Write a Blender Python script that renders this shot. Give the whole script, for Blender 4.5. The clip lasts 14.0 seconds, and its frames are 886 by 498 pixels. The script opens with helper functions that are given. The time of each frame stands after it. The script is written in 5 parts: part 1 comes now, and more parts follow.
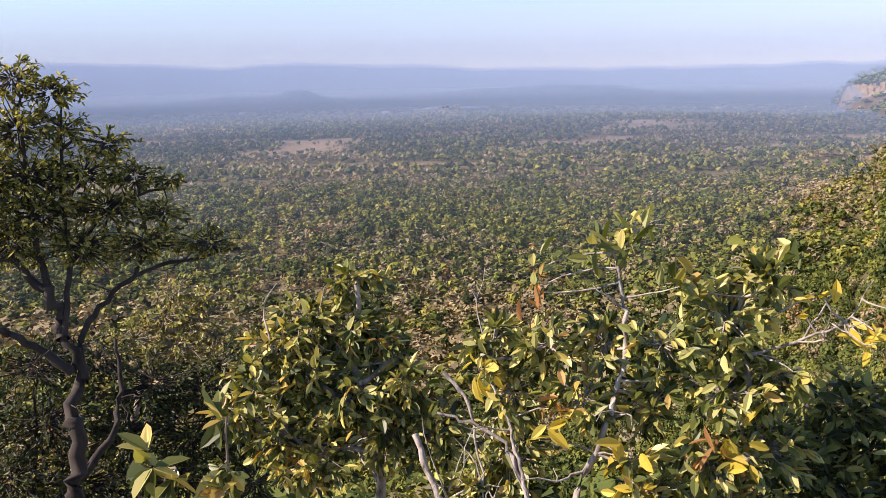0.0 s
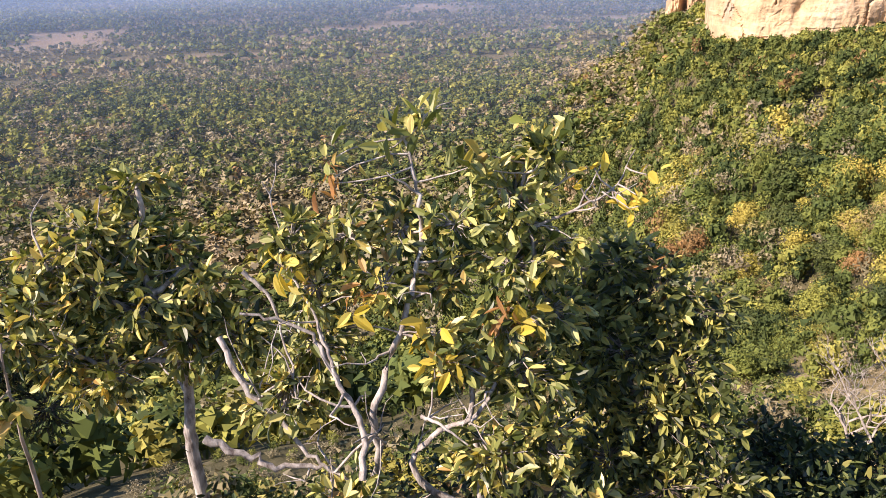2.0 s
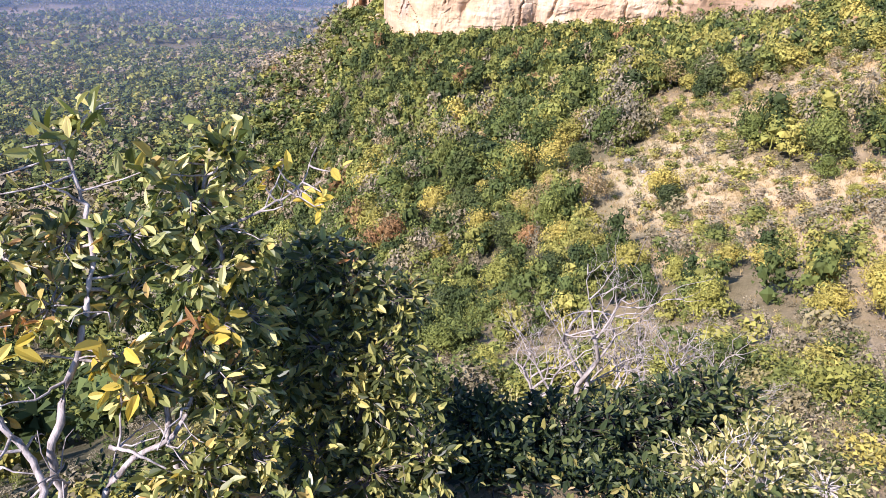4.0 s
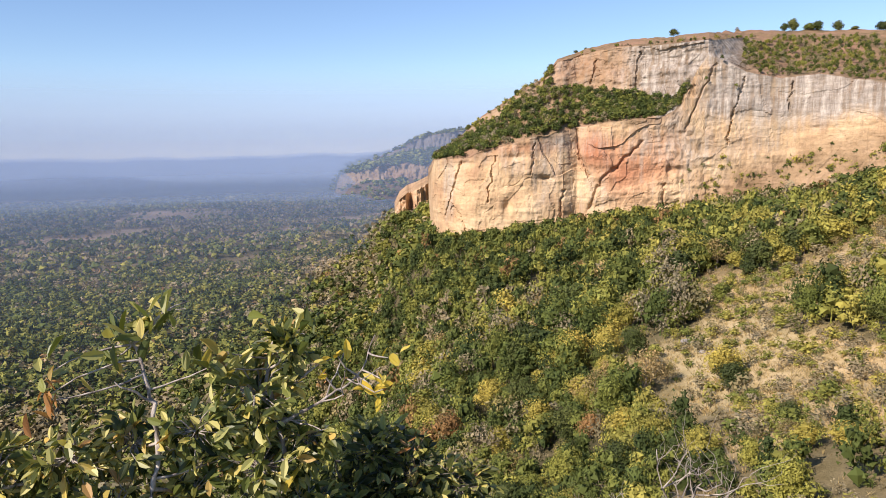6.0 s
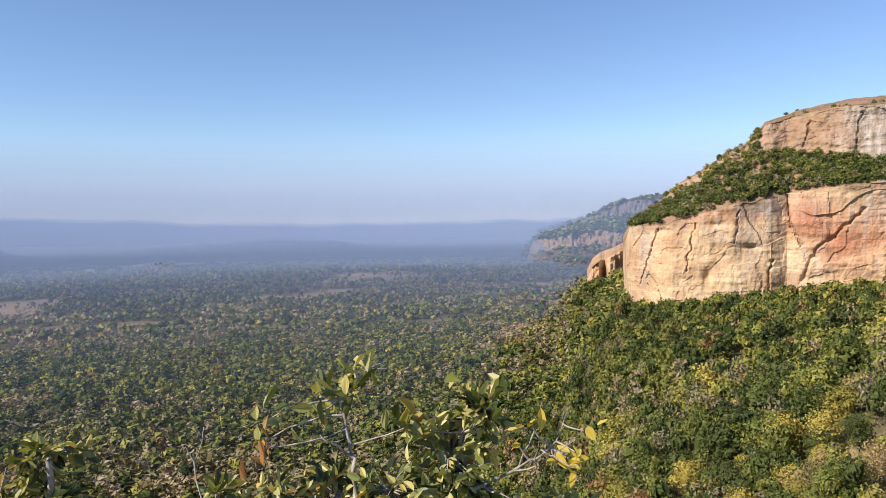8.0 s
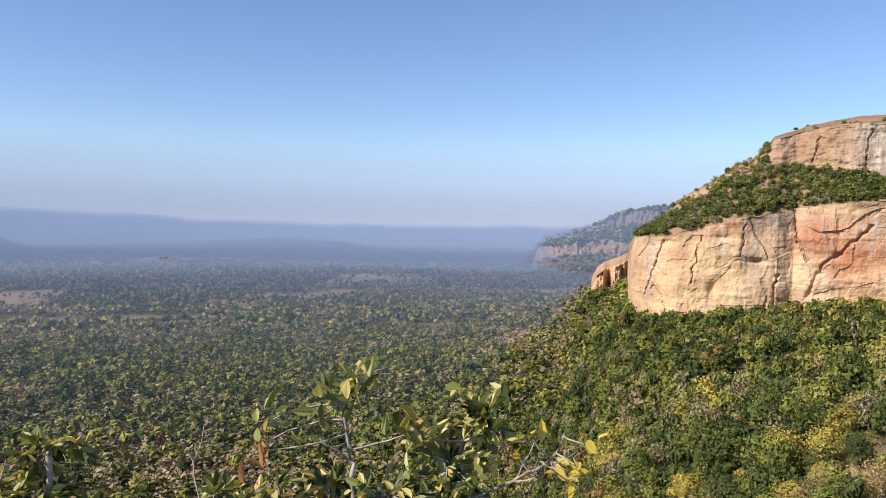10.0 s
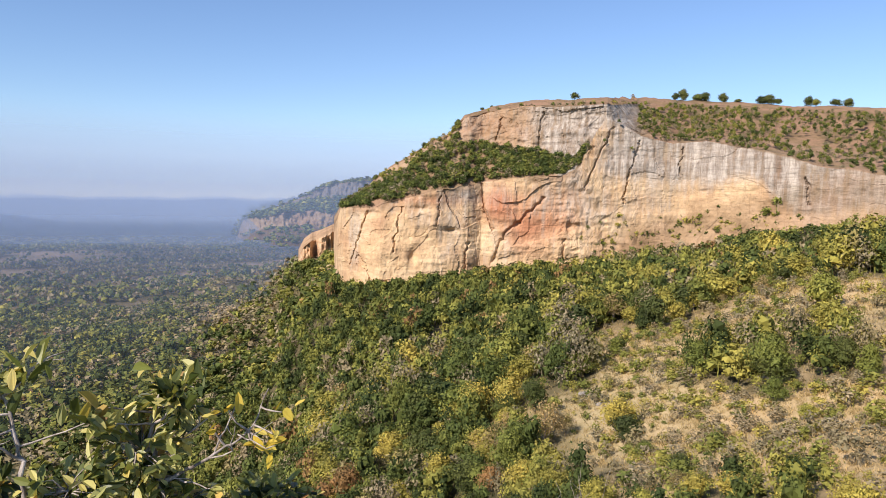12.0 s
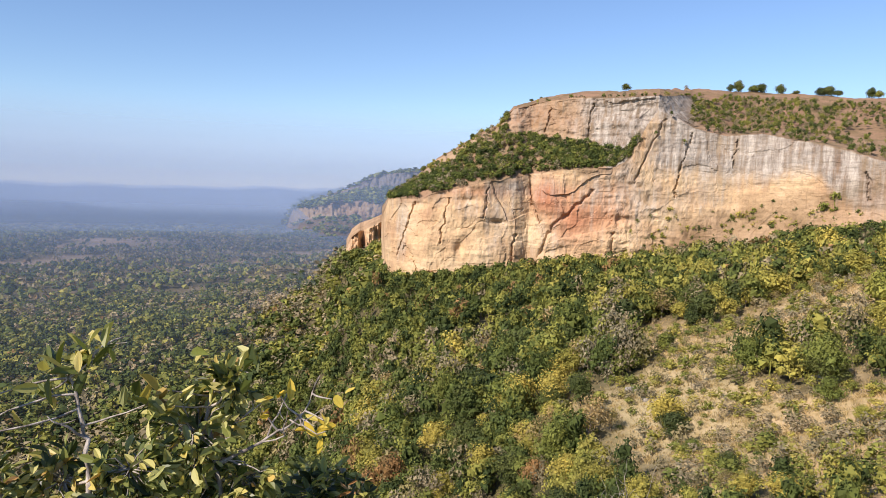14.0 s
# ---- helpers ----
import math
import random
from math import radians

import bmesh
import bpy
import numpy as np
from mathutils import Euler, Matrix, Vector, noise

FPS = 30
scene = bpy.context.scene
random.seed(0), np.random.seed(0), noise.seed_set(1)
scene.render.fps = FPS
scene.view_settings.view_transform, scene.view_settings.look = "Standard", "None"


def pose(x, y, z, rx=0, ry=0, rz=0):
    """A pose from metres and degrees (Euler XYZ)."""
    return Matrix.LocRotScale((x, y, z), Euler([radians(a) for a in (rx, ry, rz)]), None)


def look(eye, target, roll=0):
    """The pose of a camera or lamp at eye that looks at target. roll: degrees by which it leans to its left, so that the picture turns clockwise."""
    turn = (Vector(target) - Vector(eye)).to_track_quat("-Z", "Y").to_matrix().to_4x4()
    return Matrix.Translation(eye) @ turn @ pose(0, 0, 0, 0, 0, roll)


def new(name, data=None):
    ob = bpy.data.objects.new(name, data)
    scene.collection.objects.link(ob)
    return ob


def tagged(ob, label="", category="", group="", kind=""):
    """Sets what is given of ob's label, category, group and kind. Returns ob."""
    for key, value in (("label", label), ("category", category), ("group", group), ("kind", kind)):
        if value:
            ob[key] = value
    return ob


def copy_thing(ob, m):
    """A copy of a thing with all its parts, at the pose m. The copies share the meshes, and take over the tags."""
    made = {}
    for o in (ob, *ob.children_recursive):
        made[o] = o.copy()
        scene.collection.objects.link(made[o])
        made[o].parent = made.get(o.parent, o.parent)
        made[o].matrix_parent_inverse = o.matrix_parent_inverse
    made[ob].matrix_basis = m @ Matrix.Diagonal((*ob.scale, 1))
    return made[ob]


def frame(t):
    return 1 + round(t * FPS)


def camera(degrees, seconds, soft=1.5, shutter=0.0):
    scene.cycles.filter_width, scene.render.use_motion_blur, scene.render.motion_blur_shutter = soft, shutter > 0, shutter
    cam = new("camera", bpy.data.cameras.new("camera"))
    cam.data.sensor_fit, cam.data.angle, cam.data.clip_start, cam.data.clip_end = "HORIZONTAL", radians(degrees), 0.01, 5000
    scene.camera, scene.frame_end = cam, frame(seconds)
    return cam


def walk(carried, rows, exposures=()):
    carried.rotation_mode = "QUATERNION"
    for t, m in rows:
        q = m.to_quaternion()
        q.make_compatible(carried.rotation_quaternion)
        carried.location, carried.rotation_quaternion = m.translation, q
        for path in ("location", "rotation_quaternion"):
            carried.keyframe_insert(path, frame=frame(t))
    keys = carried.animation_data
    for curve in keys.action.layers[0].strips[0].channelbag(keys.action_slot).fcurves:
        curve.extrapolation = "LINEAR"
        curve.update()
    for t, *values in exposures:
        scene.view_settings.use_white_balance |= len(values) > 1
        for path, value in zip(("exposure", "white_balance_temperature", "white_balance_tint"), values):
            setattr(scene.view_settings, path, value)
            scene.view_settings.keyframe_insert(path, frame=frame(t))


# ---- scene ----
# ---- camera ----
def view(x, y, z, yaw, pitch, roll):
    """Eye, yaw clockwise from +y, pitch above the level, roll, in degrees."""
    a, p, r = radians(yaw), radians(pitch), radians(roll)
    ahead = Vector((math.sin(a) * math.cos(p), math.cos(a) * math.cos(p), math.sin(p)))
    right = Vector((math.cos(a), -math.sin(a), 0))
    up = right.cross(ahead)
    r1, u1 = right * math.cos(r) + up * math.sin(r), up * math.cos(r) - right * math.sin(r)
    m = Matrix((r1, u1, -ahead)).transposed().to_4x4()
    m.translation = (x, y, z)
    return m


cam = camera(60.84, 14.0, soft=0.5)
walk(cam, [
    (0.0, view(0.000, 0.000, 0.000, 0.00, -13.64, -1.07)),
    (0.5, view(-0.016, 0.005, 0.005, 2.34, -14.07, -1.02)),
    (1.0, view(-0.021, 0.013, 0.006, 4.98, -14.57, -0.86)),
    (1.5, view(-0.011, 0.018, -0.001, 9.80, -17.13, -0.91)),
    (2.0, view(0.007, 0.005, -0.011, 15.94, -22.07, -0.71)),
    (2.5, view(0.033, -0.005, -0.009, 22.96, -27.88, 1.28)),
    (3.0, view(0.061, -0.006, 0.002, 30.86, -30.98, 3.36)),
    (3.5, view(0.081, 0.001, 0.019, 38.40, -28.12, 5.17)),
    (3.7, view(0.086, 0.005, 0.021, 40.48, -25.56, 5.12)),
    (5.8, view(0.026, -0.039, -0.033, 36.53, -8.35, -0.88)),
    (6.0, view(0.026, -0.037, -0.033, 35.52, -7.54, -0.92)),
    (6.5, view(0.024, -0.024, -0.032, 32.41, -5.80, -1.10)),
    (7.0, view(0.018, -0.011, -0.032, 28.29, -4.43, -1.32)),
    (7.5, view(0.011, -0.004, -0.032, 24.03, -3.23, -1.44)),
    (7.7, view(0.010, -0.003, -0.032, 22.45, -2.72, -1.42)),
    (9.8, view(-0.001, 0.008, -0.010, 18.16, -1.76, 1.15)),
    (10.0, view(0.004, 0.005, -0.011, 20.70, -2.05, 1.21)),
    (10.5, view(0.037, -0.008, -0.016, 28.50, -2.69, 1.43)),
    (11.0, view(0.065, -0.025, -0.021, 36.04, -3.10, 1.68)),
    (11.5, view(0.061, -0.040, -0.020, 41.30, -3.26, 1.49)),
    (12.0, view(0.044, -0.054, -0.016, 42.76, -3.72, 1.26)),
    (12.5, view(0.030, -0.066, -0.013, 41.87, -4.09, 1.15)),
    (13.0, view(0.021, -0.070, -0.011, 40.30, -4.27, 1.34)),
    (13.5, view(0.015, -0.072, -0.010, 39.46, -4.46, 1.54)),
    (14.0, view(0.008, -0.073, -0.008, 39.22, -4.46, 1.80)),
], exposures=[(0.0, 0.78, 6900, 23), (1.0, 0.78, 6900, 23), (1.5, 0.75, 6700, 20), (2.2, 1.15, 6600, 25), (3.0, 1.38, 6100, 28), (3.7, 1.15, 5500, 28), (5.8, 0.45, 6500, 19), (7.5, 0.36, 6400, 17), (10.0, 0.36, 6400, 17), (14.0, 0.36, 6400, 17)])

# ---- light ----
SUN_AZ, SUN_EL = -96.0, 37.0
sun_way = Vector((math.sin(radians(SUN_AZ)) * math.cos(radians(SUN_EL)), math.cos(radians(SUN_AZ)) * math.cos(radians(SUN_EL)), math.sin(radians(SUN_EL))))
sun_data = bpy.data.lights.new("sun", "SUN")
sun_data.energy, sun_data.angle, sun_data.color = 5.0, radians(0.5), (1.0, 0.91, 0.79)
sun = new("sun", sun_data)
sun.matrix_world = look(sun_way * 50, (0, 0, 0))

world = bpy.data.worlds.new("sky")
scene.world = world
world.use_nodes = True
wn, wl = world.node_tree.nodes, world.node_tree.links
sky = wn.new("ShaderNodeTexSky")
sky.sky_type, sky.sun_disc = "NISHITA", False
sky.sun_elevation, sky.sun_rotation = radians(SUN_EL), radians(SUN_AZ)
sky.altitude, sky.air_density, sky.dust_density, sky.ozone_density = 300, 1.0, 0.05, 5.0
wn["Background"].inputs["Strength"].default_value = 0.115
wl.new(sky.outputs["Color"], wn["Background"].inputs["Color"])

# ---- small tools ----
rng = np.random.default_rng(7)


def lattice(ix, iy, seed):
    h = (ix.astype(np.int64) * 374761393 + iy.astype(np.int64) * 668265263 + seed * 974634777) & 0x7FFFFFFF
    h = ((h ^ (h >> 13)) * 1274126177) & 0x7FFFFFFF
    return ((h ^ (h >> 16)) & 0xFFFF) / 65535.0


def vnoise(x, y, seed=0):
    """Smooth value noise of arrays, 0 to 1."""
    x, y = np.asarray(x, float), np.asarray(y, float)
    ix, iy = np.floor(x), np.floor(y)
    fx, fy = x - ix, y - iy
    fx, fy = fx * fx * (3 - 2 * fx), fy * fy * (3 - 2 * fy)
    a, b = lattice(ix, iy, seed), lattice(ix + 1, iy, seed)
    c, d = lattice(ix, iy + 1, seed), lattice(ix + 1, iy + 1, seed)
    return (a * (1 - fx) + b * fx) * (1 - fy) + (c * (1 - fx) + d * fx) * fy


def fbm(x, y, seed=0, octaves=4):
    total, amp, norm = 0, 1.0, 0.0
    for k in range(octaves):
        total = total + amp * vnoise(np.asarray(x) * 2 ** k, np.asarray(y) * 2 ** k, seed + k * 17)
        norm, amp = norm + amp, amp * 0.5
    return total / norm


def step(a, b, x):
    t = np.clip((np.asarray(x, float) - a) / (b - a), 0, 1)
    return t * t * (3 - 2 * t)


def mesh_np(name, verts, faces, material=None, smooth=False, attrs=None):
    """A mesh from arrays: verts (n, 3) and faces (m, k), all with k corners. attrs: name -> value per vertex."""
    verts, faces = np.asarray(verts, np.float32), np.asarray(faces, np.int32)
    me = bpy.data.meshes.new(name)
    m, k = faces.shape
    me.vertices.add(len(verts))
    me.vertices.foreach_set("co", verts.ravel())
    me.loops.add(m * k)
    me.loops.foreach_set("vertex_index", faces.ravel())
    me.polygons.add(m)
    me.polygons.foreach_set("loop_start", np.arange(0, m * k, k, dtype=np.int32))
    me.polygons.foreach_set("use_smooth", np.full(m, smooth))
    for key, values in (attrs or {}).items():
        me.attributes.new(key, "FLOAT", "POINT").data.foreach_set("value", np.asarray(values, np.float32))
    me.update(calc_edges=True)
    if material:
        me.materials.append(material)
    return me


def grid_faces(rows, cols):
    i = np.arange(rows * cols).reshape(rows, cols)
    return np.stack([i[:-1, :-1], i[:-1, 1:], i[1:, 1:], i[1:, :-1]], -1).reshape(-1, 4)


def polar(az, r):
    a = np.radians(az)
    return r * np.sin(a), r * np.cos(a)


def part(name, me, parent, label=""):
    ob = new(name, me)
    ob.parent = parent
    return tagged(ob, label)


# ---- materials ----
def shader(name):
    mat = bpy.data.materials.new(name)
    mat.use_nodes = True
    return mat, mat.node_tree.nodes, mat.node_tree.links, mat.node_tree.nodes["Principled BSDF"]


def node(nodes, kind, **values):
    n = nodes.new(kind)
    for key, value in values.items():
        n.inputs[key].default_value = value
    return n


def ramp(nodes, stops, constant=False):
    n = nodes.new("ShaderNodeValToRGB")
    while len(n.color_ramp.elements) < len(stops):
        n.color_ramp.elements.new(0.5)
    for e, (pos, col) in zip(n.color_ramp.elements, stops):
        e.position, e.color = pos, (*col, 1)
    if constant:
        n.color_ramp.interpolation = "CONSTANT"
    return n


def scaled_position(nodes, links, scale):
    geo = nodes.new("ShaderNodeNewGeometry")
    v = nodes.new("ShaderNodeVectorMath")
    v.operation = "MULTIPLY"
    v.inputs[1].default_value = scale
    links.new(geo.outputs["Position"], v.inputs[0])
    return v.outputs[0]


def mix_colour(nodes, links, fac, a, b, blend="MIX"):
    m = nodes.new("ShaderNodeMix")
    m.data_type, m.blend_type = "RGBA", blend
    for slot, value in ((0, fac), (6, a), (7, b)):
        if hasattr(value, "is_output"):
            links.new(value, m.inputs[slot])
        else:
            m.inputs[slot].default_value = value if slot == 0 else (*value, 1)
    return m.outputs[2]


def attribute(nodes, name):
    n = nodes.new("ShaderNodeAttribute")
    n.attribute_name = name
    return n.outputs["Fac"]


def leaf_material(name, stops, source="island", gloss=0.5, glow=0.3, patch=0.03, sheen=0.4):
    """Leaves: colour from a ramp by tree (tone), by object or by leaf, light and dark leaf by leaf, some light through the blade."""
    mat, n, l, bsdf = shader(name)
    geo = n.new("ShaderNodeNewGeometry")
    if source == "tone":
        pick = attribute(n, "tone")
    elif source == "object":
        pick = n.new("ShaderNodeObjectInfo").outputs["Random"]
    else:
        pick = geo.outputs["Random Per Island"]
    col = ramp(n, stops)
    l.new(pick, col.inputs["Fac"])
    shade = ramp(n, [(0.0, (0.6, 0.6, 0.55)), (0.5, (0.95, 0.95, 0.9)), (1.0, (1.3, 1.27, 1.15))])
    l.new(geo.outputs["Random Per Island"], shade.inputs["Fac"])
    out = mix_colour(n, l, 1.0, col.outputs["Color"], shade.outputs["Color"], "MULTIPLY")
    noise_n = node(n, "ShaderNodeTexNoise", Scale=1.0, Detail=3.0)
    l.new(scaled_position(n, l, (patch, patch, patch)), noise_n.inputs["Vector"])
    pr = ramp(n, [(0.3, (0.8, 0.85, 0.8)), (0.7, (1.2, 1.12, 1.0))])
    l.new(noise_n.outputs["Fac"], pr.inputs["Fac"])
    out = mix_colour(n, l, 1.0, out, pr.outputs["Color"], "MULTIPLY")
    l.new(out, bsdf.inputs["Base Color"])
    bsdf.inputs["Roughness"].default_value = gloss
    bsdf.inputs["Specular IOR Level"].default_value = sheen
    trans = n.new("ShaderNodeBsdfTranslucent")
    warm = mix_colour(n, l, 1.0, out, (1.25, 1.2, 0.55), "MULTIPLY")
    l.new(warm, trans.inputs["Color"])
    mix = n.new("ShaderNodeMixShader")
    mix.inputs[0].default_value = glow
    l.new(bsdf.outputs[0], mix.inputs[1])
    l.new(trans.outputs[0], mix.inputs[2])
    l.new(mix.outputs[0], n["Material Output"].inputs["Surface"])
    return mat


def bark_material(name, dark, light, scale=6.0):
    mat, n, l, bsdf = shader(name)
    a = node(n, "ShaderNodeTexNoise", Scale=1.0, Detail=6.0, Roughness=0.65)
    l.new(scaled_position(n, l, (scale, scale, scale * 0.35)), a.inputs["Vector"])
    c = ramp(n, [(0.32, dark), (0.62, light)])
    l.new(a.outputs["Fac"], c.inputs["Fac"])
    l.new(c.outputs["Color"], bsdf.inputs["Base Color"])
    bsdf.inputs["Roughness"].default_value = 0.9
    bump = node(n, "ShaderNodeBump", Strength=0.7, Distance=0.02)
    l.new(a.outputs["Fac"], bump.inputs["Height"])
    l.new(bump.outputs[0], bsdf.inputs["Normal"])
    return mat


def ground_material():
    mat, n, l, bsdf = shader("dry_ground")
    big = node(n, "ShaderNodeTexNoise", Scale=1.0, Detail=5.0, Roughness=0.6)
    l.new(scaled_position(n, l, (0.012, 0.012, 0.012)), big.inputs["Vector"])
    mid = node(n, "ShaderNodeTexNoise", Scale=1.0, Detail=6.0, Roughness=0.7)
    l.new(scaled_position(n, l, (0.25, 0.25, 0.25)), mid.inputs["Vector"])
    fine = node(n, "ShaderNodeTexNoise", Scale=1.0, Detail=8.0, Roughness=0.75)
    l.new(scaled_position(n, l, (5.0, 5.0, 5.0)), fine.inputs["Vector"])
    wood = ramp(n, [(0.3, (0.06, 0.055, 0.03)), (0.5, (0.11, 0.095, 0.05)), (0.7, (0.18, 0.145, 0.085))])
    l.new(mid.outputs["Fac"], wood.inputs["Fac"])
    grass = ramp(n, [(0.25, (0.29, 0.23, 0.11)), (0.40, (0.48, 0.365, 0.19)), (0.55, (0.58, 0.445, 0.255)), (0.72, (0.62, 0.455, 0.30))])
    l.new(mid.outputs["Fac"], grass.inputs["Fac"])
    soil = ramp(n, [(0.3, (0.40, 0.27, 0.17)), (0.7, (0.55, 0.42, 0.30))])
    l.new(mid.outputs["Fac"], soil.inputs["Fac"])
    out = mix_colour(n, l, attribute(n, "grass"), wood.outputs["Color"], grass.outputs["Color"])
    out = mix_colour(n, l, attribute(n, "soil"), out, soil.outputs["Color"])
    fr = ramp(n, [(0.3, (0.7, 0.7, 0.7)), (0.7, (1.25, 1.22, 1.2))])
    l.new(fine.outputs["Fac"], fr.inputs["Fac"])
    out = mix_colour(n, l, 1.0, out, fr.outputs["Color"], "MULTIPLY")
    br = ramp(n, [(0.35, (0.85, 0.9, 0.85)), (0.65, (1.15, 1.08, 1.0))])
    l.new(big.outputs["Fac"], br.inputs["Fac"])
    out = mix_colour(n, l, 1.0, out, br.outputs["Color"], "MULTIPLY")
    l.new(out, bsdf.inputs["Base Color"])
    bsdf.inputs["Roughness"].default_value = 0.95
    bsdf.inputs["Specular IOR Level"].default_value = 0.1
    bump = node(n, "ShaderNodeBump", Strength=0.6, Distance=0.25)
    l.new(fine.outputs["Fac"], bump.inputs["Height"])
    l.new(bump.outputs[0], bsdf.inputs["Normal"])
    return mat


def cliff_material(name="sandstone", tint=(1, 1, 1)):
    mat, n, l, bsdf = shader(name)
    blot = node(n, "ShaderNodeTexNoise", Scale=1.0, Detail=6.0, Roughness=0.6)
    l.new(scaled_position(n, l, (0.06, 0.06, 0.06)), blot.inputs["Vector"])
    streak = node(n, "ShaderNodeTexNoise", Scale=1.0, Detail=7.0, Roughness=0.7)
    l.new(scaled_position(n, l, (0.32, 0.32, 0.022)), streak.inputs["Vector"])
    bed = node(n, "ShaderNodeTexNoise", Scale=1.0, Detail=6.0, Roughness=0.65, Distortion=0.4)
    l.new(scaled_position(n, l, (0.06, 0.06, 0.4)), bed.inputs["Vector"])
    cream = ramp(n, [(0.3, (0.40, 0.255, 0.145)), (0.48, (0.56, 0.385, 0.215)), (0.66, (0.64, 0.475, 0.285))])
    l.new(blot.outputs["Fac"], cream.inputs["Fac"])
    rust = ramp(n, [(0.3, (0.34, 0.14, 0.07)), (0.65, (0.53, 0.25, 0.135))])
    l.new(blot.outputs["Fac"], rust.inputs["Fac"])
    grey = ramp(n, [(0.3, (0.11, 0.097, 0.083)), (0.44, (0.22, 0.192, 0.16)), (0.52, (0.36, 0.31, 0.255)), (0.66, (0.52, 0.455, 0.37))])
    l.new(streak.outputs["Fac"], grey.inputs["Fac"])
    out = mix_colour(n, l, attribute(n, "rust"), cream.outputs["Color"], rust.outputs["Color"])
    gate = n.new("ShaderNodeMath")
    gate.operation = "MULTIPLY_ADD"
    gate.use_clamp = True
    l.new(streak.outputs["Fac"], gate.inputs[0])
    gate.inputs[1].default_value = 2.2
    shift = n.new("ShaderNodeMath")
    shift.operation = "MULTIPLY_ADD"
    l.new(attribute(n, "grey"), shift.inputs[0])
    shift.inputs[1].default_value, shift.inputs[2].default_value = 1.5, -1.65
    l.new(shift.outputs[0], gate.inputs[2])
    out = mix_colour(n, l, gate.outputs[0], out, grey.outputs["Color"])
    beds = ramp(n, [(0.3, (0.78, 0.76, 0.74)), (0.45, (1.0, 1.0, 1.0)), (0.7, (1.1, 1.08, 1.05))])
    l.new(bed.outputs["Fac"], beds.inputs["Fac"])
    out = mix_colour(n, l, 0.8, out, beds.outputs["Color"], "MULTIPLY")
    streaks = ramp(n, [(0.3, (0.74, 0.71, 0.69)), (0.42, (1.0, 1.0, 1.0))])
    l.new(streak.outputs["Fac"], streaks.inputs["Fac"])
    out = mix_colour(n, l, 0.7, out, streaks.outputs["Color"], "MULTIPLY")
    earth = ramp(n, [(0.35, (0.17, 0.12, 0.06)), (0.5, (0.27, 0.175, 0.10)), (0.7, (0.34, 0.20, 0.125))])
    l.new(blot.outputs["Fac"], earth.inputs["Fac"])
    out = mix_colour(n, l, attribute(n, "earth"), out, earth.outputs["Color"])
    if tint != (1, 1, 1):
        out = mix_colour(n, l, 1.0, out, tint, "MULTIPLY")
    warp = node(n, "ShaderNodeTexNoise", Scale=1.0, Detail=4.0)
    l.new(scaled_position(n, l, (0.09, 0.09, 0.07)), warp.inputs["Vector"])
    shift2 = n.new("ShaderNodeVectorMath")
    shift2.operation = "MULTIPLY_ADD"
    shift2.inputs[1].default_value = (2.2, 2.2, 1.6)
    l.new(warp.outputs["Color"], shift2.inputs[0])
    l.new(scaled_position(n, l, (0.085, 0.085, 0.05)), shift2.inputs[2])
    cells = n.new("ShaderNodeTexVoronoi")
    cells.feature = "DISTANCE_TO_EDGE"
    cells.inputs["Scale"].default_value = 1.0
    l.new(shift2.outputs[0], cells.inputs["Vector"])
    lines = ramp(n, [(0.0, (0.38, 0.34, 0.31)), (0.035, (0.85, 0.83, 0.81)), (0.07, (1.0, 1.0, 1.0))])
    l.new(cells.outputs["Distance"], lines.inputs["Fac"])
    out = mix_colour(n, l, 0.14, out, lines.outputs["Color"], "MULTIPLY")
    grain = node(n, "ShaderNodeTexNoise", Scale=1.0, Detail=8.0, Roughness=0.75)
    l.new(scaled_position(n, l, (0.5, 0.5, 0.35)), grain.inputs["Vector"])
    grains = ramp(n, [(0.3, (0.62, 0.60, 0.58)), (0.48, (1.0, 1.0, 1.0)), (0.7, (1.18, 1.16, 1.12))])
    l.new(grain.outputs["Fac"], grains.inputs["Fac"])
    out = mix_colour(n, l, 0.7, out, grains.outputs["Color"], "MULTIPLY")
    l.new(out, bsdf.inputs["Base Color"])
    bsdf.inputs["Roughness"].default_value = 0.92
    bsdf.inputs["Specular IOR Level"].default_value = 0.15
    add = n.new("ShaderNodeMath")
    l.new(streak.outputs["Fac"], add.inputs[0])
    l.new(bed.outputs["Fac"], add.inputs[1])
    bump = node(n, "ShaderNodeBump", Strength=0.6, Distance=0.8)
    l.new(add.outputs[0], bump.inputs["Height"])
    l.new(bump.outputs[0], bsdf.inputs["Normal"])
    return mat


